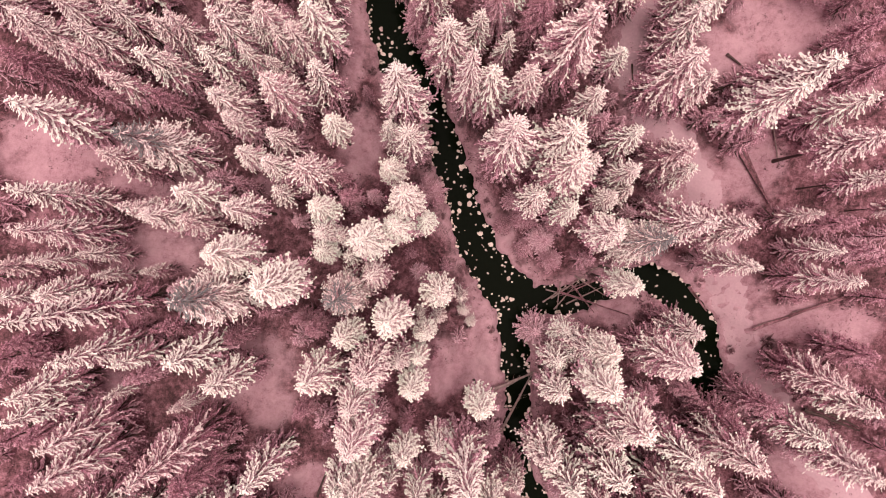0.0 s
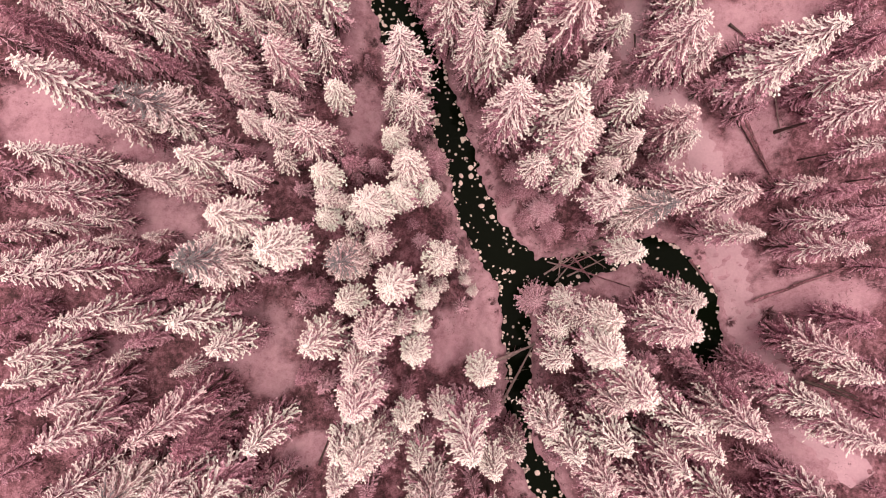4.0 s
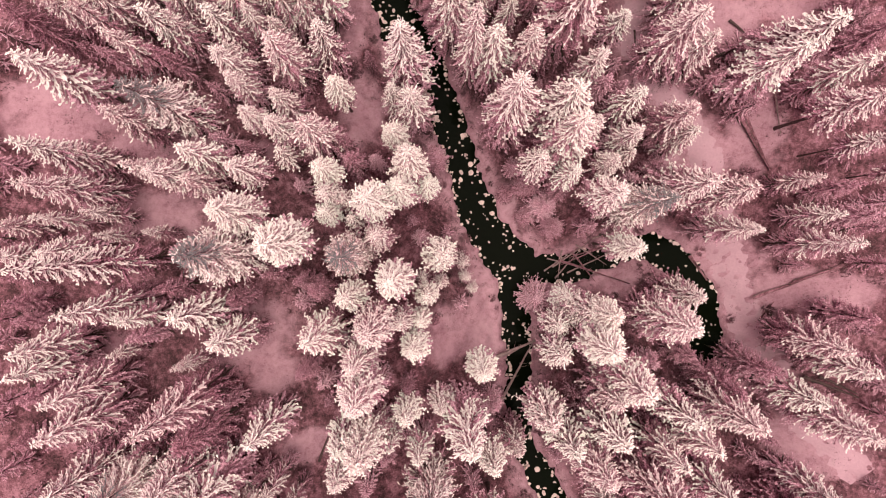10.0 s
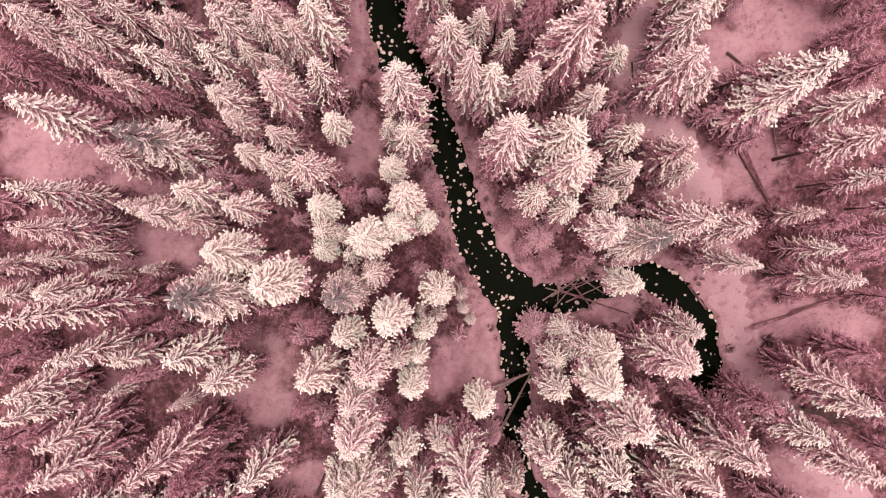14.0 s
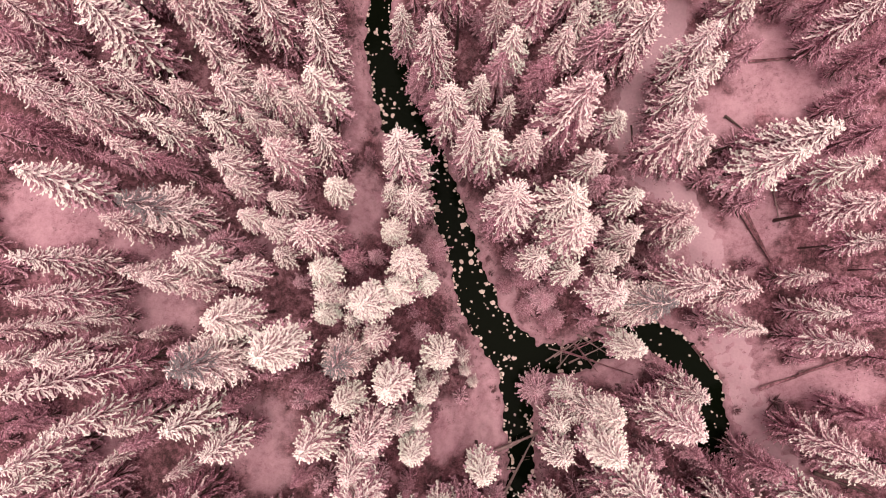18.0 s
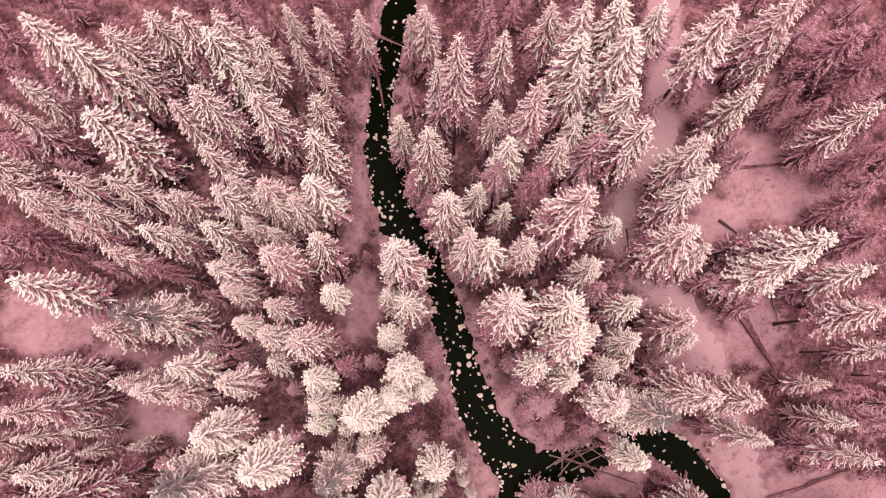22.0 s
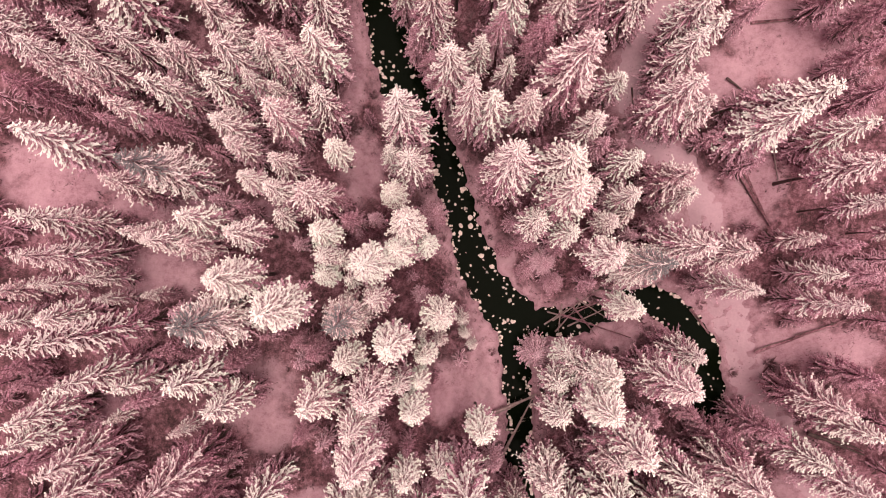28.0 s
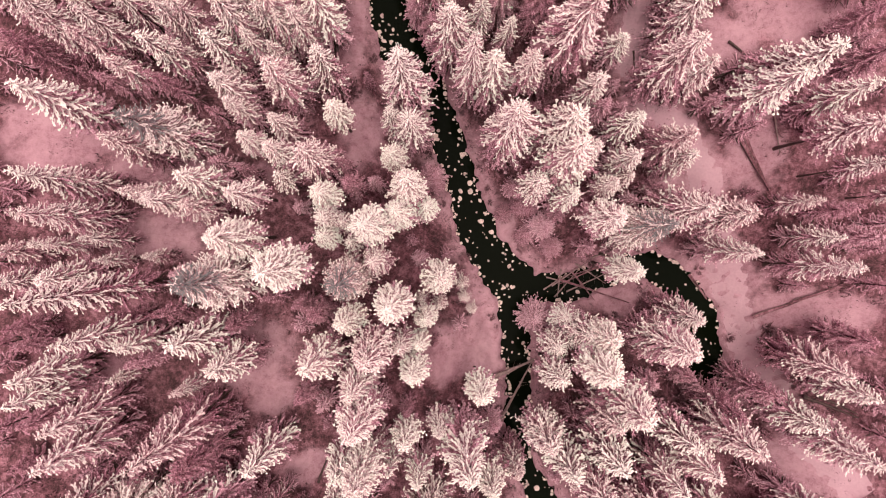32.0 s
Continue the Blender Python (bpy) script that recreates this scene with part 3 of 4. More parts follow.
spruce(-26.2, -7.6, 17.5, 1.40, laden)
spruce(-24.8, -8.8, 12.9, 1.34, laden)
spruce(-19.9, -8.4, 15.4, 1.86, laden)
spruce(-18.0, -3.7, 20.4, 2.70, bare)
spruce(-16.5, -0.2, 19.0, 2.25, crested)
spruce(-13.0, -2.9, 19.5, 2.55, crested)
spruce(-17.5, -10.4, 14.6, 1.73, laden)
spruce(-21.1, -12.6, 10.9, 0.95, frosted)
spruce(-26.8, -11.9, 8.6, 0.79, frosted)
spruce(-17.9, -7.5, 9.0, 1.15, dull)
spruce(-24.4, -10.1, 11.5, 1.15, dull)
spruce(-31.0, -10.8, 13.6, 1.51, laden)
spruce(-31.2, -12.4, 13.8, 1.50, laden)
spruce(-28.4, -14.1, 14.8, 1.75, frosted)
spruce(-28.4, -16.6, 15.7, 1.98, frosted)
spruce(-33.1, -15.1, 8.8, 1.29, dull)
spruce(-20.3, -15.2, 21.0, 2.01, frosted)
spruce(-14.8, -17.9, 14.6, 1.73, laden)
spruce(-20.1, -18.4, 13.0, 2.33, dull)
spruce(-12.5, -6.0, 10.3, 1.01, dull)
spruce(-15.0, -5.5, 9.4, 0.89, dull)
spruce(-8.2, -3.8, 20.7, 2.23, bare)
spruce(-5.8, -2.1, 16.1, 1.60, high)
spruce(-4.7, -5.6, 19.8, 2.15, crested)
spruce(-8.1, -7.1, 15.1, 1.68, crested)
spruce(-10.9, -7.2, 12.0, 1.28, dull)
spruce(-2.4, -2.3, 8.0, 0.99, dull)
spruce(-0.5, -4.1, 16.8, 1.98, crested)
spruce(-2.1, -6.0, 8.0, 0.80, high)
spruce(-0.6, -6.3, 9.5, 0.99, high)
spruce(-2.9, -7.4, 6.4, 0.60, high)
spruce(-1.5, -7.3, 13.0, 1.47, crested)
spruce(1.7, -4.5, 10.2, 1.00, frosted)
spruce(2.8, -7.2, 8.2, 0.82, high)
spruce(2.1, -6.0, 8.7, 0.81, frosted)
spruce(-10.6, -10.6, 16.0, 2.04, laden)
spruce(-6.0, -9.6, 19.0, 2.29, high)
spruce(-7.1, -12.5, 15.7, 1.91, frosted)
spruce(-3.7, -9.4, 14.0, 1.42, high)
spruce(-2.3, -9.7, 12.0, 1.27, crested)
spruce(-2.5, -11.8, 14.9, 1.73, crested)
spruce(-1.0, -10.3, 7.0, 0.61, dull)
spruce(3.3, -14.0, 15.1, 1.88, crested)
spruce(-12.2, -13.7, 11.0, 1.10, dull)
spruce(-6.9, -15.2, 19.0, 2.35, high)
spruce(-3.3, -17.2, 15.0, 1.59, crested)
spruce(-3.4, -16.1, 9.7, 0.93, dull)
spruce(-0.4, -17.1, 13.0, 1.39, high)
spruce(4.8, -18.7, 9.0, 1.38, dull)
spruce(-4.7, -20.3, 11.8, 1.20, frosted)
spruce(-2.1, -21.4, 13.2, 1.39, laden)
spruce(1.9, -18.8, 22.2, 2.4, laden)
spruce(6.9, -21.9, 14.0, 1.61, frosted)
spruce(9.4, -18.7, 16.9, 2.49, high)
spruce(11.1, -20.8, 17.0, 2.09, laden)
spruce(12.1, -8.1, 8.8, 1.79, high)
spruce(10.7, -10.5, 11.1, 1.88, high)
spruce(13.3, -9.1, 13.2, 2.20, high)
spruce(13.7, -11.8, 18.0, 2.45, crested)
spruce(10.5, -12.8, 14.6, 2.04, high)
spruce(16.2, -2.8, 19.2, 1.70, crested)
spruce(20.0, -9.4, 17.4, 2.65, frosted)
spruce(22.5, -7.3, 15.5, 1.86, frosted)
spruce(23.7, -13.6, 8.0, 1.37, dull)
spruce(16.1, -14.9, 17.8, 2.56, laden)
spruce(15.0, -16.3, 15.0, 2.05, frosted)
spruce(20.7, -17.5, 16.0, 1.86, laden)
spruce(26.6, -18.3, 18.7, 2.73, frosted)
spruce(22.6, -19.9, 17.0, 2.03, laden)
spruce(19.6, -21.1, 16.0, 1.71, laden)
spruce(15.0, -19.6, 16.0, 2.33, laden)
spruce(33.0, -16.6, 15.2, 1.86, laden)
spruce(34.2, -11.8, 16.2, 2.12, frosted)
spruce(38.1, -9.5, 11.0, 1.82, dull)
spruce(36.5, -13.8, 14.8, 1.75, laden)
spruce(35.7, -18.7, 17.1, 2.33, frosted)
spruce(33.7, -2.7, 17.5, 1.54, frosted)
spruce(26.5, -1.3, 17.0, 1.61, frosted)
spruce(26.6, -16.4, 14.0, 2.15, dull)
spruce(20.0, -14.3, 7.0, 1.34, dull)
spruce(4.4, -22.7, 16.0, 1.95, crested)
spruce(-1.0, -24.7, 21.0, 2.55, bare)
spruce(-6.5, -19.3, 18.0, 2.45, crested)
spruce(-9.1, -22.2, 13.0, 1.67, high)
spruce(-18.5, -22.2, 17.0, 2.34, laden)
spruce(-20.7, -20.7, 17.0, 2.31, frosted)
spruce(-25.0, -21.6, 17.1, 2.28, bare)
spruce(-27.9, -20.8, 15.7, 1.98, frosted)
spruce(-30.5, -24.8, 13.7, 1.50, frosted)
spruce(-21.4, -24.0, 17.8, 2.49, bare)
spruce(-17.1, -25.1, 16.3, 2.10, bare)
spruce(-14.1, -22.8, 14.5, 0.90, frosted)
spruce(-13.1, -24.7, 12.0, 0.92, frosted)
spruce(-15.7, -26.9, 10.1, 0.97, dull)
spruce(-14.5, -29.0, 16.8, 1.86, frosted)
spruce(-10.3, -28.1, 14.3, 1.66, frosted)
spruce(-7.4, -29.6, 16.2, 1.78, frosted)
spruce(-4.5, -28.4, 14.0, 1.87, crested)
spruce(-2.9, -30.7, 14.0, 1.35, frosted)
spruce(4.6, -28.3, 16.0, 2.81, high)
spruce(6.5, -32.8, 14.0, 1.43, laden)
spruce(13.5, -22.4, 17.5, 2.44, frosted)
spruce(15.2, -27.2, 12.0, 1.52, frosted)
spruce(18.2, -24.3, 19.7, 3.08, frosted)
spruce(21.1, -31.0, 15.0, 2.09, laden)
spruce(24.6, -29.7, 14.0, 1.83, laden)
spruce(24.4, -24.7, 15.0, 1.79, laden)
spruce(33.6, -25.1, 15.4, 1.91, frosted)
spruce(32.6, -28.3, 19.7, 3.10, laden)
spruce(16.5, -32.7, 9.0, 1.69, dull)
spruce(15.3, -34.6, 14.0, 2.77, frosted)
spruce(17.7, -33.6, 14.0, 1.82, frosted)
spruce(-29.8, -27.8, 13.8, 1.50, frosted)
spruce(-23.3, -27.4, 16.1, 2.10, frosted)
spruce(-17.3, -29.7, 16.3, 1.80, dull)
spruce(-1.0, 24.3, 19.0, 2.24, frosted)
spruce(-4.1, 27.5, 14.1, 1.59, frosted)
spruce(-1.3, 37.1, 14.8, 1.77, frosted)
spruce(-3.1, 37.5, 13.1, 1.40, frosted)
spruce(-0.2, 29.7, 19.0, 1.73, frosted)
spruce(1.3, 27.6, 26.5, 2.07, high)
spruce(5.7, 32.9, 14.5, 1.70, frosted)
spruce(4.6, 36.5, 14.0, 1.32, dull)
spruce(3.4, 28.8, 6.0, 0.91, dull)
spruce(4.8, 26.6, 15.5, 1.71, frosted)
spruce(5.8, 23.5, 15.2, 1.89, laden)
spruce(9.8, 34.9, 15.1, 1.82, frosted)
spruce(7.8, 24.8, 23.0, 1.88, high)
spruce(12.2, 33.7, 16.8, 2.17, frosted)
spruce(14.8, 32.9, 17.7, 2.41, laden)
spruce(11.7, 30.8, 16.8, 2.18, laden)
spruce(15.1, 30.0, 18.5, 2.67, laden)
spruce(19.0, 34.3, 14.6, 1.68, laden)
spruce(11.8, 29.0, 15.7, 1.93, frosted)
spruce(15.6, 26.2, 16.9, 2.22, laden)
spruce(16.1, 23.2, 17.8, 2.48, frosted)
spruce(12.0, 25.6, 13.5, 1.46, frosted)
spruce(10.3, 23.2, 14.0, 1.84, high)
spruce(14.1, 24.1, 11.8, 2.31, dull)
spruce(17.3, 23.3, 12.0, 1.68, dull)
spruce(22.4, 31.3, 19.5, 2.60, high)
spruce(28.4, 33.1, 17.6, 2.36, frosted)
spruce(28.9, 31.6, 13.3, 1.41, frosted)
spruce(25.7, 26.7, 14.4, 1.67, laden)
spruce(23.9, 31.2, 8.8, 1.29, dull)
spruce(20.9, 21.8, 16.7, 2.20, frosted)
spruce(21.9, 20.2, 14.7, 1.69, laden)
spruce(27.5, 23.6, 9.0, 1.18, dull)
spruce(32.3, 29.2, 9.3, 1.44, dull)
spruce(34.4, 27.9, 9.3, 1.44, dull)
spruce(34.7, 24.7, 15.7, 1.92, frosted)
spruce(36.6, 33.3, 11.7, 2.29, dull)
spruce(37.5, 22.9, 11.0, 1.60, dull)
spruce(38.4, 31.3, 10.7, 1.92, dull)
spruce(-8.2, 38.8, 14.0, 1.41, frosted)
spruce(-11.9, 37.9, 13.9, 1.56, frosted)
spruce(-14.7, 38.0, 13.0, 1.35, frosted)
spruce(-14.0, 34.7, 12.4, 1.25, frosted)
spruce(-11.5, 32.4, 13.0, 1.10, frosted)
spruce(-15.5, 31.6, 19.0, 1.58, high)
spruce(-19.9, 38.9, 8.9, 1.33, dull)
spruce(-17.5, 29.9, 14.9, 1.77, laden)
spruce(-15.5, 27.0, 17.0, 2.34, frosted)
spruce(-11.8, 28.9, 15.1, 1.86, frosted)
spruce(-11.3, 24.3, 18.5, 2.11, frosted)
spruce(-19.5, 31.9, 16.9, 2.27, laden)
spruce(-21.7, 31.8, 13.0, 1.68, dull)
spruce(-20.0, 26.9, 16.8, 2.26, frosted)
spruce(-22.2, 25.8, 14.6, 1.70, frosted)
spruce(-19.1, 34.1, 15.7, 1.95, frosted)
spruce(-25.7, 28.9, 14.4, 1.67, frosted)
spruce(-30.0, 28.3, 10.0, 1.68, dull)
spruce(-28.7, 29.0, 17.1, 2.35, laden)
spruce(-26.2, 30.7, 17.3, 2.38, frosted)
spruce(-21.2, 33.0, 17.6, 2.44, frosted)
spruce(-31.4, 30.8, 17.2, 2.31, laden)
spruce(-34.1, 30.6, 10.6, 1.86, dull)
spruce(-33.3, 26.9, 14.2, 1.61, frosted)
spruce(-33.9, 24.1, 14.0, 1.55, frosted)
spruce(-26.2, 23.1, 18.1, 2.66, laden)
spruce(-19.7, 22.1, 15.1, 1.83, frosted)
spruce(-24.0, 33.0, 16.5, 2.15, frosted)
spruce(-35.8, 23.4, 10.5, 1.58, dull)
spruce(-32.6, 26.7, 10.0, 1.61, dull)
spruce(-32.5, 21.7, 8.6, 1.24, dull)
spruce(-36.3, 20.7, 12.0, 1.88, frosted)
spruce(-33.0, 18.2, 16.0, 1.64, frosted)
spruce(-30.9, 17.0, 16.0, 1.55, frosted)
spruce(-29.5, 18.7, 15.0, 1.57, frosted)
spruce(-27.5, 16.8, 15.0, 1.48, frosted)
spruce(-27.9, 15.1, 14.0, 1.32, frosted)
spruce(-26.0, 18.9, 15.0, 1.50, frosted)
spruce(-26.4, 13.8, 13.0, 1.34, frosted)
spruce(-22.5, 15.3, 13.0, 1.21, frosted)
spruce(-21.3, 18.5, 15.0, 1.54, frosted)
spruce(-18.2, 18.4, 14.0, 1.41, frosted)
spruce(-17.2, 17.2, 12.0, 1.26, frosted)
spruce(-17.8, 20.0, 14.0, 1.59, frosted)
spruce(-14.4, 18.4, 13.0, 1.34, frosted)
spruce(-15.6, 19.3, 14.0, 1.44, frosted)
spruce(-28.6, 4.3, 12.7, 1.30, frosted)
spruce(-23.8, 3.1, 12.0, 1.38, frosted)
spruce(-20.8, 2.3, 12.0, 1.51, frosted)
spruce(-28.8, 1.6, 13.0, 1.29, frosted)
spruce(8.7, 20.8, 15.0, 1.89, dull)
spruce(5.2, 22.2, 13.0, 1.65, dull)
spruce(34.1, -0.1, 12.6, 1.28, frosted)
spruce(38.0, -0.1, 10.5, 1.45, dull)
spruce(30.1, -14.6, 15.1, 1.84, dull)
spruce(14.2, -9.2, 16.1, 2.28, crested)
spruce(-6.3, -15.3, 12.0, 1.41, dull)
spruce(-6.1, -19.3, 12.0, 1.41, frosted)
spruce(-8.7, -19.5, 14.0, 1.92, laden)
spruce(-34.2, -9.0, 7.9, 1.04, dull)
spruce(-26.5, -6.9, 11.5, 1.04, dull)
spruce(9.4, -8.5, 6.0, 1.93, dull)
spruce(7.0, 5.1, 4.0, 1.15, dull)
spruce(8.4, 3.0, 5.0, 1.45, dull)
spruce(9.8, 4.5, 4.0, 1.13, dull)
spruce(10.1, 1.0, 5.0, 1.58, dull)
spruce(11.3, 2.4, 5.0, 1.30, dull)
spruce(8.6, 0.2, 4.0, 1.29, dull)
spruce(11.0, -1.0, 5.0, 1.40, dull)
spruce(12.0, 3.8, 5.0, 1.23, dull)
spruce(6.3, 2.5, 4.0, 1.10, dull)


# ---- undergrowth: young trees wherever the forest is not open ----
def clear_of(places, x, y, gap):
    return all((x - px) ** 2 + (y - py) ** 2 > gap * gap for px, py in places)


def shore(x, y):
    return float(min(reach(FAR_CREEK, x, y)[0], reach(ARM, x, y)[0]))


rng = random.Random(8)
count = 0
for _ in range(6000):
    x, y = rng.uniform(-43, 45), rng.uniform(-36, 46)
    if count < 295 and not is_open(x, y) and shore(x, y) > 1.5 and clear_of(PLANTED, x, y, 1.9):
        w = rng.uniform(0.65, 1.25)
        spruce(x, y, w * rng.uniform(5.5, 8.5), w, young, "young spruces under the forest", "young_spruce")
        count += 1
# the woods round about, out of the camera's way
far = {"trunk": ([], []), "needles": ([], []), "snow": ([], [])}
kinds = [[(np.array([v.co for v in me.vertices]), [tuple(p.vertices) for p in me.polygons]) for me in ms[:3]] for ms in sparse]
for _ in range(760):
    a, d = rng.uniform(0, 6.283), rng.uniform(40, 74)
    x, y = d * math.cos(a), 5 + d * math.sin(a)
    if (abs(x) > 43 or y > 46 or y < -36) and shore(x, y) > 2.5 and clear_of(PLANTED, x, y, 3.8):
        PLANTED.append((x, y))
        w, h, t = rng.uniform(0.85, 1.3), rng.uniform(0.6, 1.05), rng.uniform(0, 6.283)
        for (vs, fs), (co, polys) in zip(far.values(), rng.choice(kinds)):
            k = len(vs)
            c, s = math.cos(t) * w, math.sin(t) * w
            vs += np.stack([x + c * co[:, 0] - s * co[:, 1], y + s * co[:, 0] + c * co[:, 1], float(height(x, y)) + h * co[:, 2]], -1).tolist()
            fs += [tuple(q + k for q in p) for p in polys]
woods = new("far_woods")
tagged(woods, "dense snowy spruce forest continuing over the hills", "forest", kind="stuff")
for (piece, (vs, fs)), mat in zip(far.items(), (BARK, NEEDLES, RIME_AND_SHADE)):
    link(piece, vs, fs, mat, woods)["kind"] = "stuff"


# ---- ice on the creek ----
def floe_mesh(seed):
    r = random.Random(seed)
    n = r.randint(7, 10)
    ring = [(math.cos(6.283 * k / n) * r.uniform(0.65, 1.1), math.sin(6.283 * k / n) * r.uniform(0.5, 0.95)) for k in range(n)]
    v = [(x, y, -0.05) for x, y in ring] + [(x, y, 0.06) for x, y in ring] + [(x * 0.8, y * 0.8, 0.11) for x, y in ring]
    f = [(k + o, (k + 1) % n + o, (k + 1) % n + n + o, k + n + o) for o in (0, n) for k in range(n)] + [tuple(range(2 * n, 3 * n))]
    me = bpy.data.meshes.new("ice_floe")
    me.from_pydata(v, [], f)
    me.materials.append(ICE)
    return me


floes = [floe_mesh(s) for s in range(8)]
rng = random.Random(3)


def scatter_ice(line, first, last, number, big):
    for _ in range(number):
        k = rng.randint(first, last)
        (ax, ay, aw), (bx, by, bw) = line[k], line[k + 1]
        s = rng.random()
        w = aw + s * (bw - aw)
        off = rng.choice((-1, 1)) * w * rng.random() ** 0.7 * 0.95
        dx, dy = bx - ax, by - ay
        n = math.hypot(dx, dy)
        x, y = ax + s * dx - dy / n * off, ay + s * dy + dx / n * off
        if height(x, y) < -0.1:
            ob = new("ice_floe", rng.choice(floes))
            z = rng.uniform(0.08, 0.21) + (rng.random() < 0.22) * rng.uniform(0.05, big)
            ob.matrix_basis = Matrix.LocRotScale((x, y, 0.0), Euler((0, 0, rng.uniform(0, 6.28))), (z, z * rng.uniform(0.6, 1.1), 0.8))
            tagged(ob, "small pale snow-topped floe floating on dark water", "ice floe", "ice floes on the creek")


scatter_ice(CREEK, 0, 4, 45, 0.2)
scatter_ice(CREEK, 5, 13, 150, 0.28)
scatter_ice(CREEK, 14, 24, 80, 0.25)
scatter_ice(ARM, 1, 6, 10, 0.1)
scatter_ice(ARM, 8, 11, 12, 0.1)


# brash of small ice fragments along the banks
spots = np.random.default_rng(9).uniform((-12, -46), (33, 52), (90000, 2))
rim = height(spots[:, 0], spots[:, 1])
bv, bf = [], []
for (x, y), z in zip(spots.tolist(), rim.tolist()):
    if -0.52 < z < -0.08 and rng.random() < 0.42:
        s, n, a = rng.uniform(0.04, 0.14) + 0.17 * rng.random() ** 3, 5, rng.uniform(0, 6.283)
        k = len(bv)
        ring = [(x + s * rng.uniform(0.7, 1.3) * math.cos(a + 1.2566 * i), y + s * rng.uniform(0.7, 1.3) * math.sin(a + 1.2566 * i)) for i in range(n)]
        bv += [(px, py, -0.03) for px, py in ring] + [(px, py, 0.05) for px, py in ring]
        bf += [(k + i, k + (i + 1) % n, k + n + (i + 1) % n, k + n + i) for i in range(n)] + [tuple(range(k + n, k + 2 * n))]
brash = link("ice_brash", bv, bf, ICE, smooth=False)
tagged(brash, "pale crumbs of ice drifted along the creek banks", "ice", kind="stuff")


# ---- fallen logs ----
def fallen_log(x0, y0, x1, y1, thick, lift0=0.0, lift1=0.0, snowy=True, pale=True):
    """A tapered fallen trunk with stubs, from butt to tip, with a strip of snow on it."""
    thick *= 1.3
    a = Vector((x0, y0, max(0.1, float(height(x0, y0))) + thick * 0.7 + lift0))
    b = Vector((x1, y1, max(0.1, float(height(x1, y1))) + thick * 0.4 + lift1))
    along = b - a
    side = Vector((-along.y, along.x, 0)).normalized()
    up = side.cross(along).normalized()
    if up.z < 0:
        up = -up
    up, n = up, 8
    v, f, sv, sf = [], [], [], []
    for i in range(7):
        u = i / 6
        c = a + along * u + side * rng.uniform(-0.5, 0.5) * thick * 0.4
        rr = thick * (1 - 0.65 * u)
        v += [c + (side * math.cos(k * 0.7854) + up * math.sin(k * 0.7854)) * rr for k in range(n)]
        sv += [c + side * rr * 0.75 + up * rr * 0.68, c + up * rr * 1.35, c - side * rr * 0.75 + up * rr * 0.68]
    for i in range(6):
        f += [(i * n + k, i * n + (k + 1) % n, i * n + n + (k + 1) % n, i * n + n + k) for k in range(n)]
        sf += [(i * 3 + k, i * 3 + k + 1, i * 3 + k + 4, i * 3 + k + 3) for k in range(2)]
    f += [tuple(range(n)), tuple(range(6 * n, 7 * n))]
    thing = new("fallen_log")
    thing.location = a
    tagged(thing, "bare grey-pink trunk fallen across the snow" if pale else "dark bare trunk lying in the snow", "fallen log", "fallen trunks")
    link("trunk", [p - a for p in v], f, DEADWOOD if pale else BARK, thing)
    if snowy:
        link("snow_strip", [p - a for p in sv], sf, GROUND, thing, "thin strip of snow")
    for k in range(rng.randint(3, 6)):
        u = rng.uniform(0.25, 0.95)
        c = along * u
        d = (side * rng.choice((-1, 1)) * rng.uniform(0.5, 1) + up * rng.uniform(0.1, 0.9) + along.normalized() * 0.5).normalized() * rng.uniform(0.4, 1.1)
        t = thick * 0.22
        e = [c + side * t, c - side * t * 0.6 + up * t, c - side * t * 0.6 - up * t, c + d]
        link("branch_stub", e, [(0, 1, 3), (1, 2, 3), (2, 0, 3)], DEADWOOD if pale else BARK, thing, smooth=False)


fallen_log(28.6, 11.2, 33.0, 4.7, 0.24, 0.1, 0.1, True, False)
fallen_log(29.4, 11.2, 32.8, 5.1, 0.20)
fallen_log(29.8, 10.6, 31.0, 8.4, 0.12)
fallen_log(32.5, 13.0, 33.6, 8.2, 0.10, 0.3, 0.3, False)
fallen_log(32.9, -8.5, 41.4, -4.4, 0.17, 0.35, 0.45)
fallen_log(36.2, -6.7, 41.2, -4.7, 0.14, 0.4, 0.4)
fallen_log(33.7, -11.0, 34.9, -8.9, 0.10)
fallen_log(4.6, -15.5, 9.9, -13.3, 0.20, 0.2, 0.6, False)
fallen_log(6.2, -19.9, 9.6, -13.6, 0.14, 0.2, 0.8, False)
fallen_log(6.8, -14.9, 9.9, -13.1, 0.12, 0.2, 0.8, False)
fallen_log(12.4, -4.6, 19.9, -7.1, 0.11, 0.5, 0.2)
fallen_log(18.5, -2.7, 13.7, -4.3, 0.09, 0.2, 0.5)
fallen_log(19.1, -2.4, 12.7, -5.1, 0.08, 0.2, 0.6)
fallen_log(13.9, -3.8, 16.4, -6.9, 0.09, 0.5, 0.3)
fallen_log(10.9, -5.8, 13.3, -4.1, 0.08, 0.2, 0.6, False)
fallen_log(12.7, -3.5, 12.4, -6.6, 0.08, 0.6, 0.2, False)
fallen_log(11.8, -5.4, 15.7, -2.6, 0.08, 0.3, 0.5, False)
fallen_log(13.4, -6.0, 18.0, -3.8, 0.08, 0.2, 0.7, False)
fallen_log(11.2, -4.4, 16.1, -5.7, 0.07, 0.3, 0.4, False)
fallen_log(14.2, -2.9, 17.7, -5.1, 0.07, 0.4, 0.3, False)
fallen_log(12.1, -6.6, 14.8, -3.5, 0.07, 0.2, 0.5, False)
fallen_log(16.8, -1.8, 19.8, -2.7, 0.12, 0.2, 0.2, False, False)
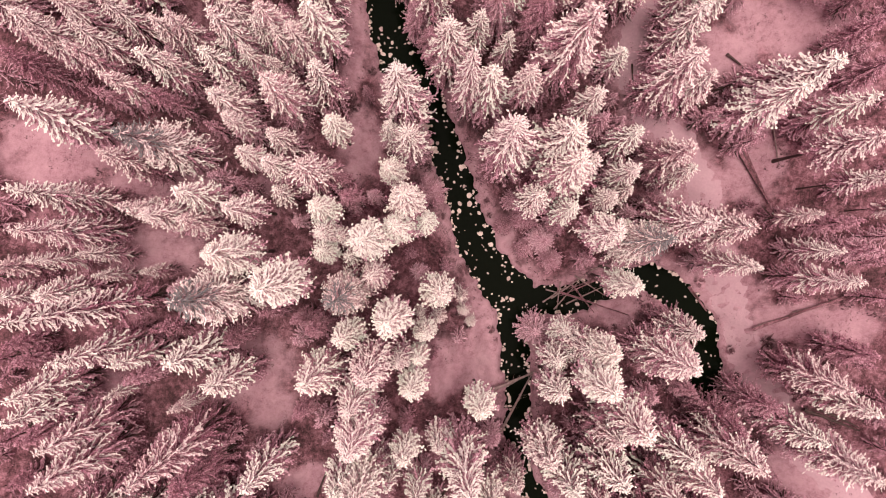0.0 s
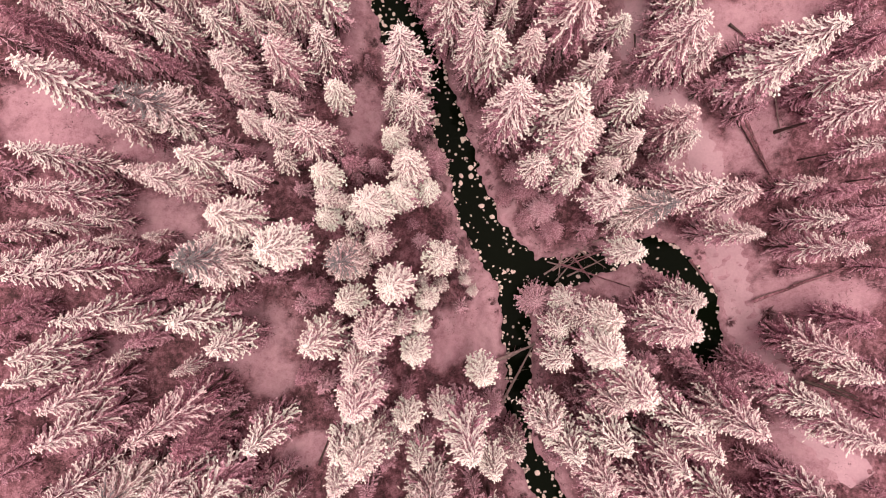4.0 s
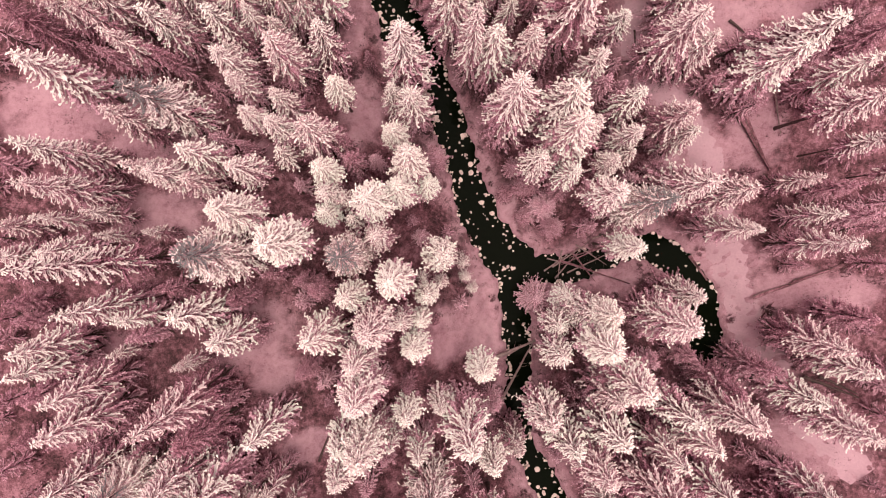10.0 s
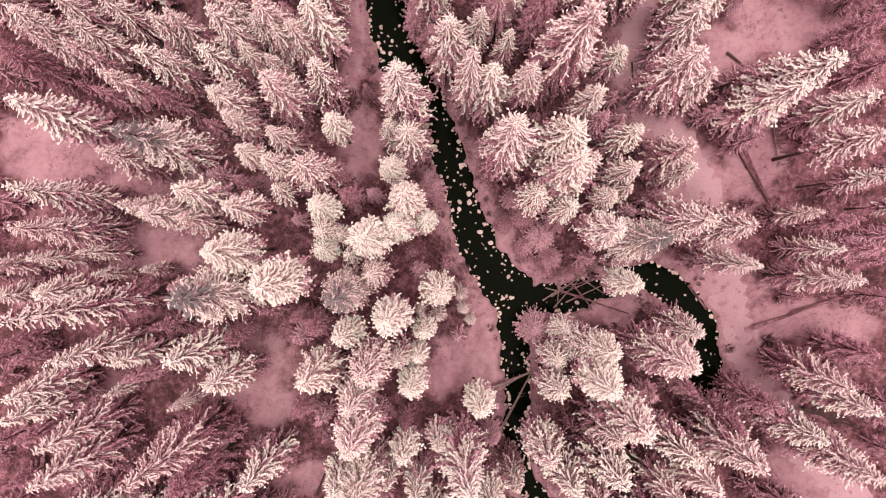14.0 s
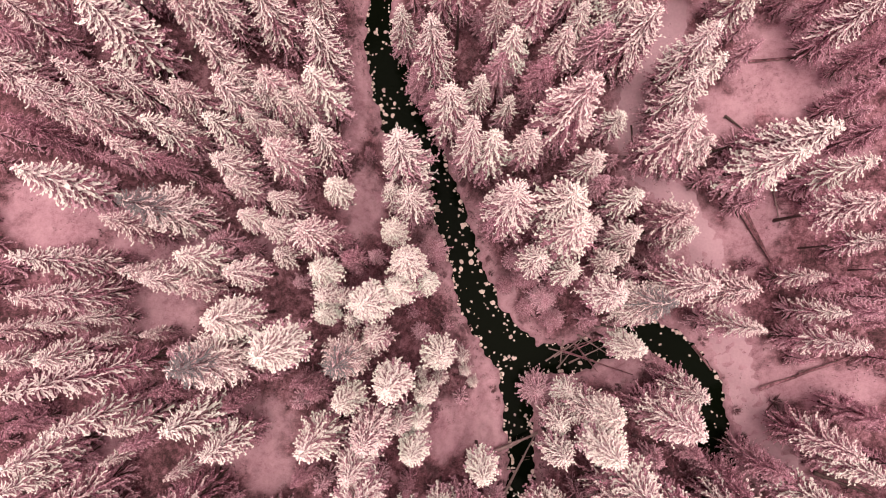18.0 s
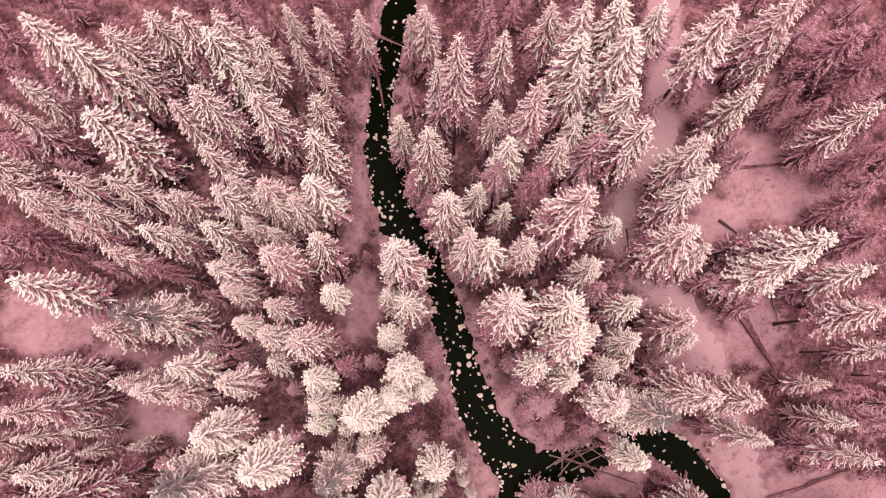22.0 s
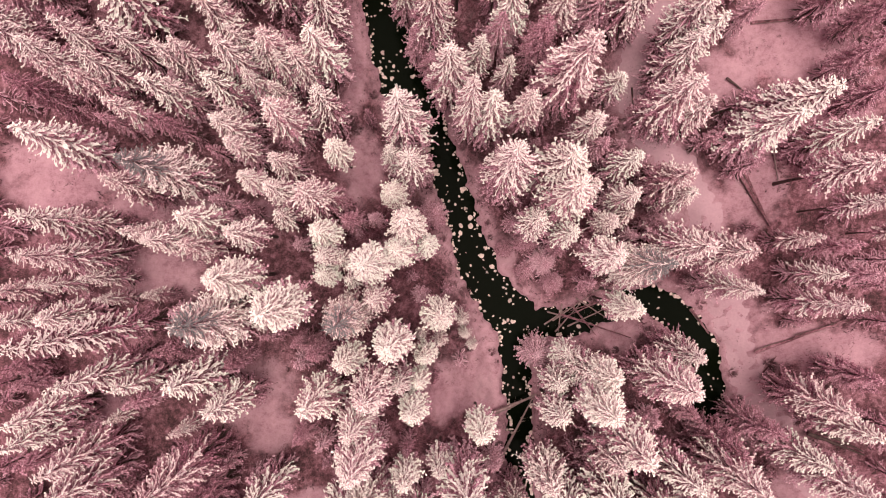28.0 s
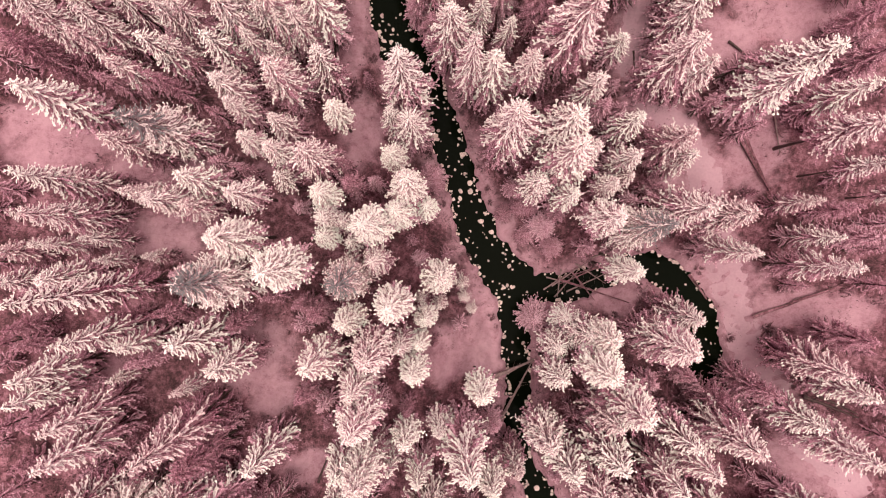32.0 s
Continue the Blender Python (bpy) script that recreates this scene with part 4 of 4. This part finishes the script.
fallen_log(26.9, -4.1, 28.9, -6.8, 0.16)
fallen_log(37.4, -16.6, 42.3, -18.5, 0.16, 0.3, 0.3, False, False)
fallen_log(38.8, -16.5, 42.2, -18.1, 0.12, 0.3, 0.3, False, False)
fallen_log(-8.8, 43.4, -4.7, 41.9, 0.18, 0.3, 0.3)
fallen_log(-7.8, 39.2, -6.7, 34.2, 0.17, 0.2, 0.1)
fallen_log(-8.4, 39.0, -7.0, 39.1, 0.12, 0.2, 0.2)
fallen_log(30.1, 24.4, 39.6, 25.1, 0.14)
fallen_log(36.8, 25.5, 39.2, 27.2, 0.15, 0.2, 0.6, False, False)
fallen_log(-20.1, -17.5, -16.4, -18.2, 0.11)
fallen_log(-19.6, -18.0, -16.1, -17.9, 0.09)
fallen_log(-12.1, -23.8, -10.6, -19.8, 0.10, 0.2, 0.2, False, False)
fallen_log(18.7, 18.3, 18.8, 15.5, 0.08, 0.1, 0.1, False, False)
fallen_log(16.0, -2.3, 18.8, -1.3, 0.08, 0.2, 0.2, False)
fallen_log(-34.4, -31.2, -29.1, -27.5, 0.13, 0.3, 0.5, False, False)
fallen_log(-33.8, -31.7, -28.9, -28.2, 0.12, 0.3, 0.5, False, False)
fallen_log(-36.3, -30.9, -31.6, -28.0, 0.12, 0.3, 0.5, False, False)
fallen_log(41.1, -15.0, 38.2, -14.7, 0.10)
fallen_log(27.7, 19.0, 29.7, 17.6, 0.12, 0.1, 0.2, False, False)


# ---- shrubs and tufts ----
def shrub_mesh(seed, twigs, mat, name="frosted_shrub"):
    r = random.Random(seed)
    v, f = [], []
    for _ in range(twigs):
        a, o = r.uniform(0, 6.283), r.uniform(0, 0.25)
        x, y = o * math.cos(a), o * math.sin(a)
        l, w = r.uniform(0.5, 1.0), r.uniform(0.025, 0.05)
        ex, ey, ez = x + math.cos(a) * l * 0.75, y + math.sin(a) * l * 0.75, r.uniform(0.35, 1.0)
        sx, sy = -math.sin(a) * w, math.cos(a) * w
        k = len(v)
        mx, my, mz = (x + ex) / 2, (y + ey) / 2, ez * 0.65
        v += [(x + sx, y + sy, -0.1), (x - sx, y - sy, -0.1), (mx + sx, my + sy, mz), (mx - sx, my - sy, mz), (ex, ey, ez), (mx, my, mz + w)]
        f += [(k, k + 1, k + 3, k + 2), (k + 2, k + 5, k + 4), (k + 5, k + 3, k + 4)]
        for h in (-1, 1):
            aa = a + h * r.uniform(0.5, 0.9)
            ll = l * r.uniform(0.3, 0.5)
            k = len(v)
            v += [(mx, my, mz), (mx + math.cos(aa) * ll * 0.5 + sx, my + math.sin(aa) * ll * 0.5 + sy, mz + 0.12), (mx + math.cos(aa) * ll, my + math.sin(aa) * ll, mz + 0.1)]
            f.append((k, k + 1, k + 2))
    me = bpy.data.meshes.new(name)
    me.from_pydata(v, [], f)
    me.materials.append(mat)
    return me


shrubs = [shrub_mesh(s, 34, TWIGS) for s in range(4)]
rng = random.Random(21)
placed, count = [], 0
for _ in range(9000):
    x, y = rng.uniform(-14, 38), rng.uniform(-34, 44)
    d = shore(x, y)
    if count < 290 and 0.5 < d < 9 and rng.random() < (0.6 if d < 5 else 0.25) and clear_of(placed, x, y, 0.8) and (d < 1.3 or not is_open(x, y)):
        s = rng.uniform(0.4, 1.0)
        ob = new("frosted_shrub", rng.choice(shrubs))
        ob.matrix_basis = Matrix.LocRotScale((x, y, float(height(x, y))), Euler((0, 0, rng.uniform(0, 6.28))), (s, s, s * rng.uniform(0.6, 1.2)))
        tagged(ob, "low leafless shrub furred with pink rime", "shrub", "shrubs along the creek")
        placed.append((x, y))
        count += 1

tv, tf = [], []
spots = np.random.default_rng(4).uniform((-44, -36), (46, 50), (52000, 2))
levels = height(spots[:, 0], spots[:, 1])
banks = np.minimum(reach(FAR_CREEK, spots[:, 0], spots[:, 1])[0], reach(ARM, spots[:, 0], spots[:, 1])[0])
for (x, y), z, d in zip(spots.tolist(), levels.tolist(), banks.tolist()):
    if d < 0.5 or wobble(x, y, 3.1) + 0.6 * wobble(x, y, 1.2) + rng.uniform(-0.6, 0.6) < (0.62 if is_open(x, y) else -0.1):
        continue
    s = rng.uniform(0.08, 0.20) if is_open(x, y) else rng.uniform(0.10, 0.34)
    for k in range(6):
        a, o = rng.uniform(0, 6.283), rng.uniform(0, 6.283)
        l = s * rng.uniform(0.5, 1.2)
        ca, sa = math.cos(a), math.sin(a)
        px, py, k0 = x + s * 0.7 * math.cos(o), y + s * 0.7 * math.sin(o), len(tv)
        tv += [(px - sa * s * 0.2, py + ca * s * 0.2, z - 0.05), (px + sa * s * 0.2, py - ca * s * 0.2, z - 0.05), (px + ca * l * 0.6, py + sa * l * 0.6, z + s * rng.uniform(0.5, 1.3))]
        tf.append((k0, k0 + 1, k0 + 2))
tufts = link("heath_tufts", tv, tf, TWIGS, smooth=False)
tagged(tufts, "small dark heath tufts poking through the snow", "undergrowth", kind="stuff")
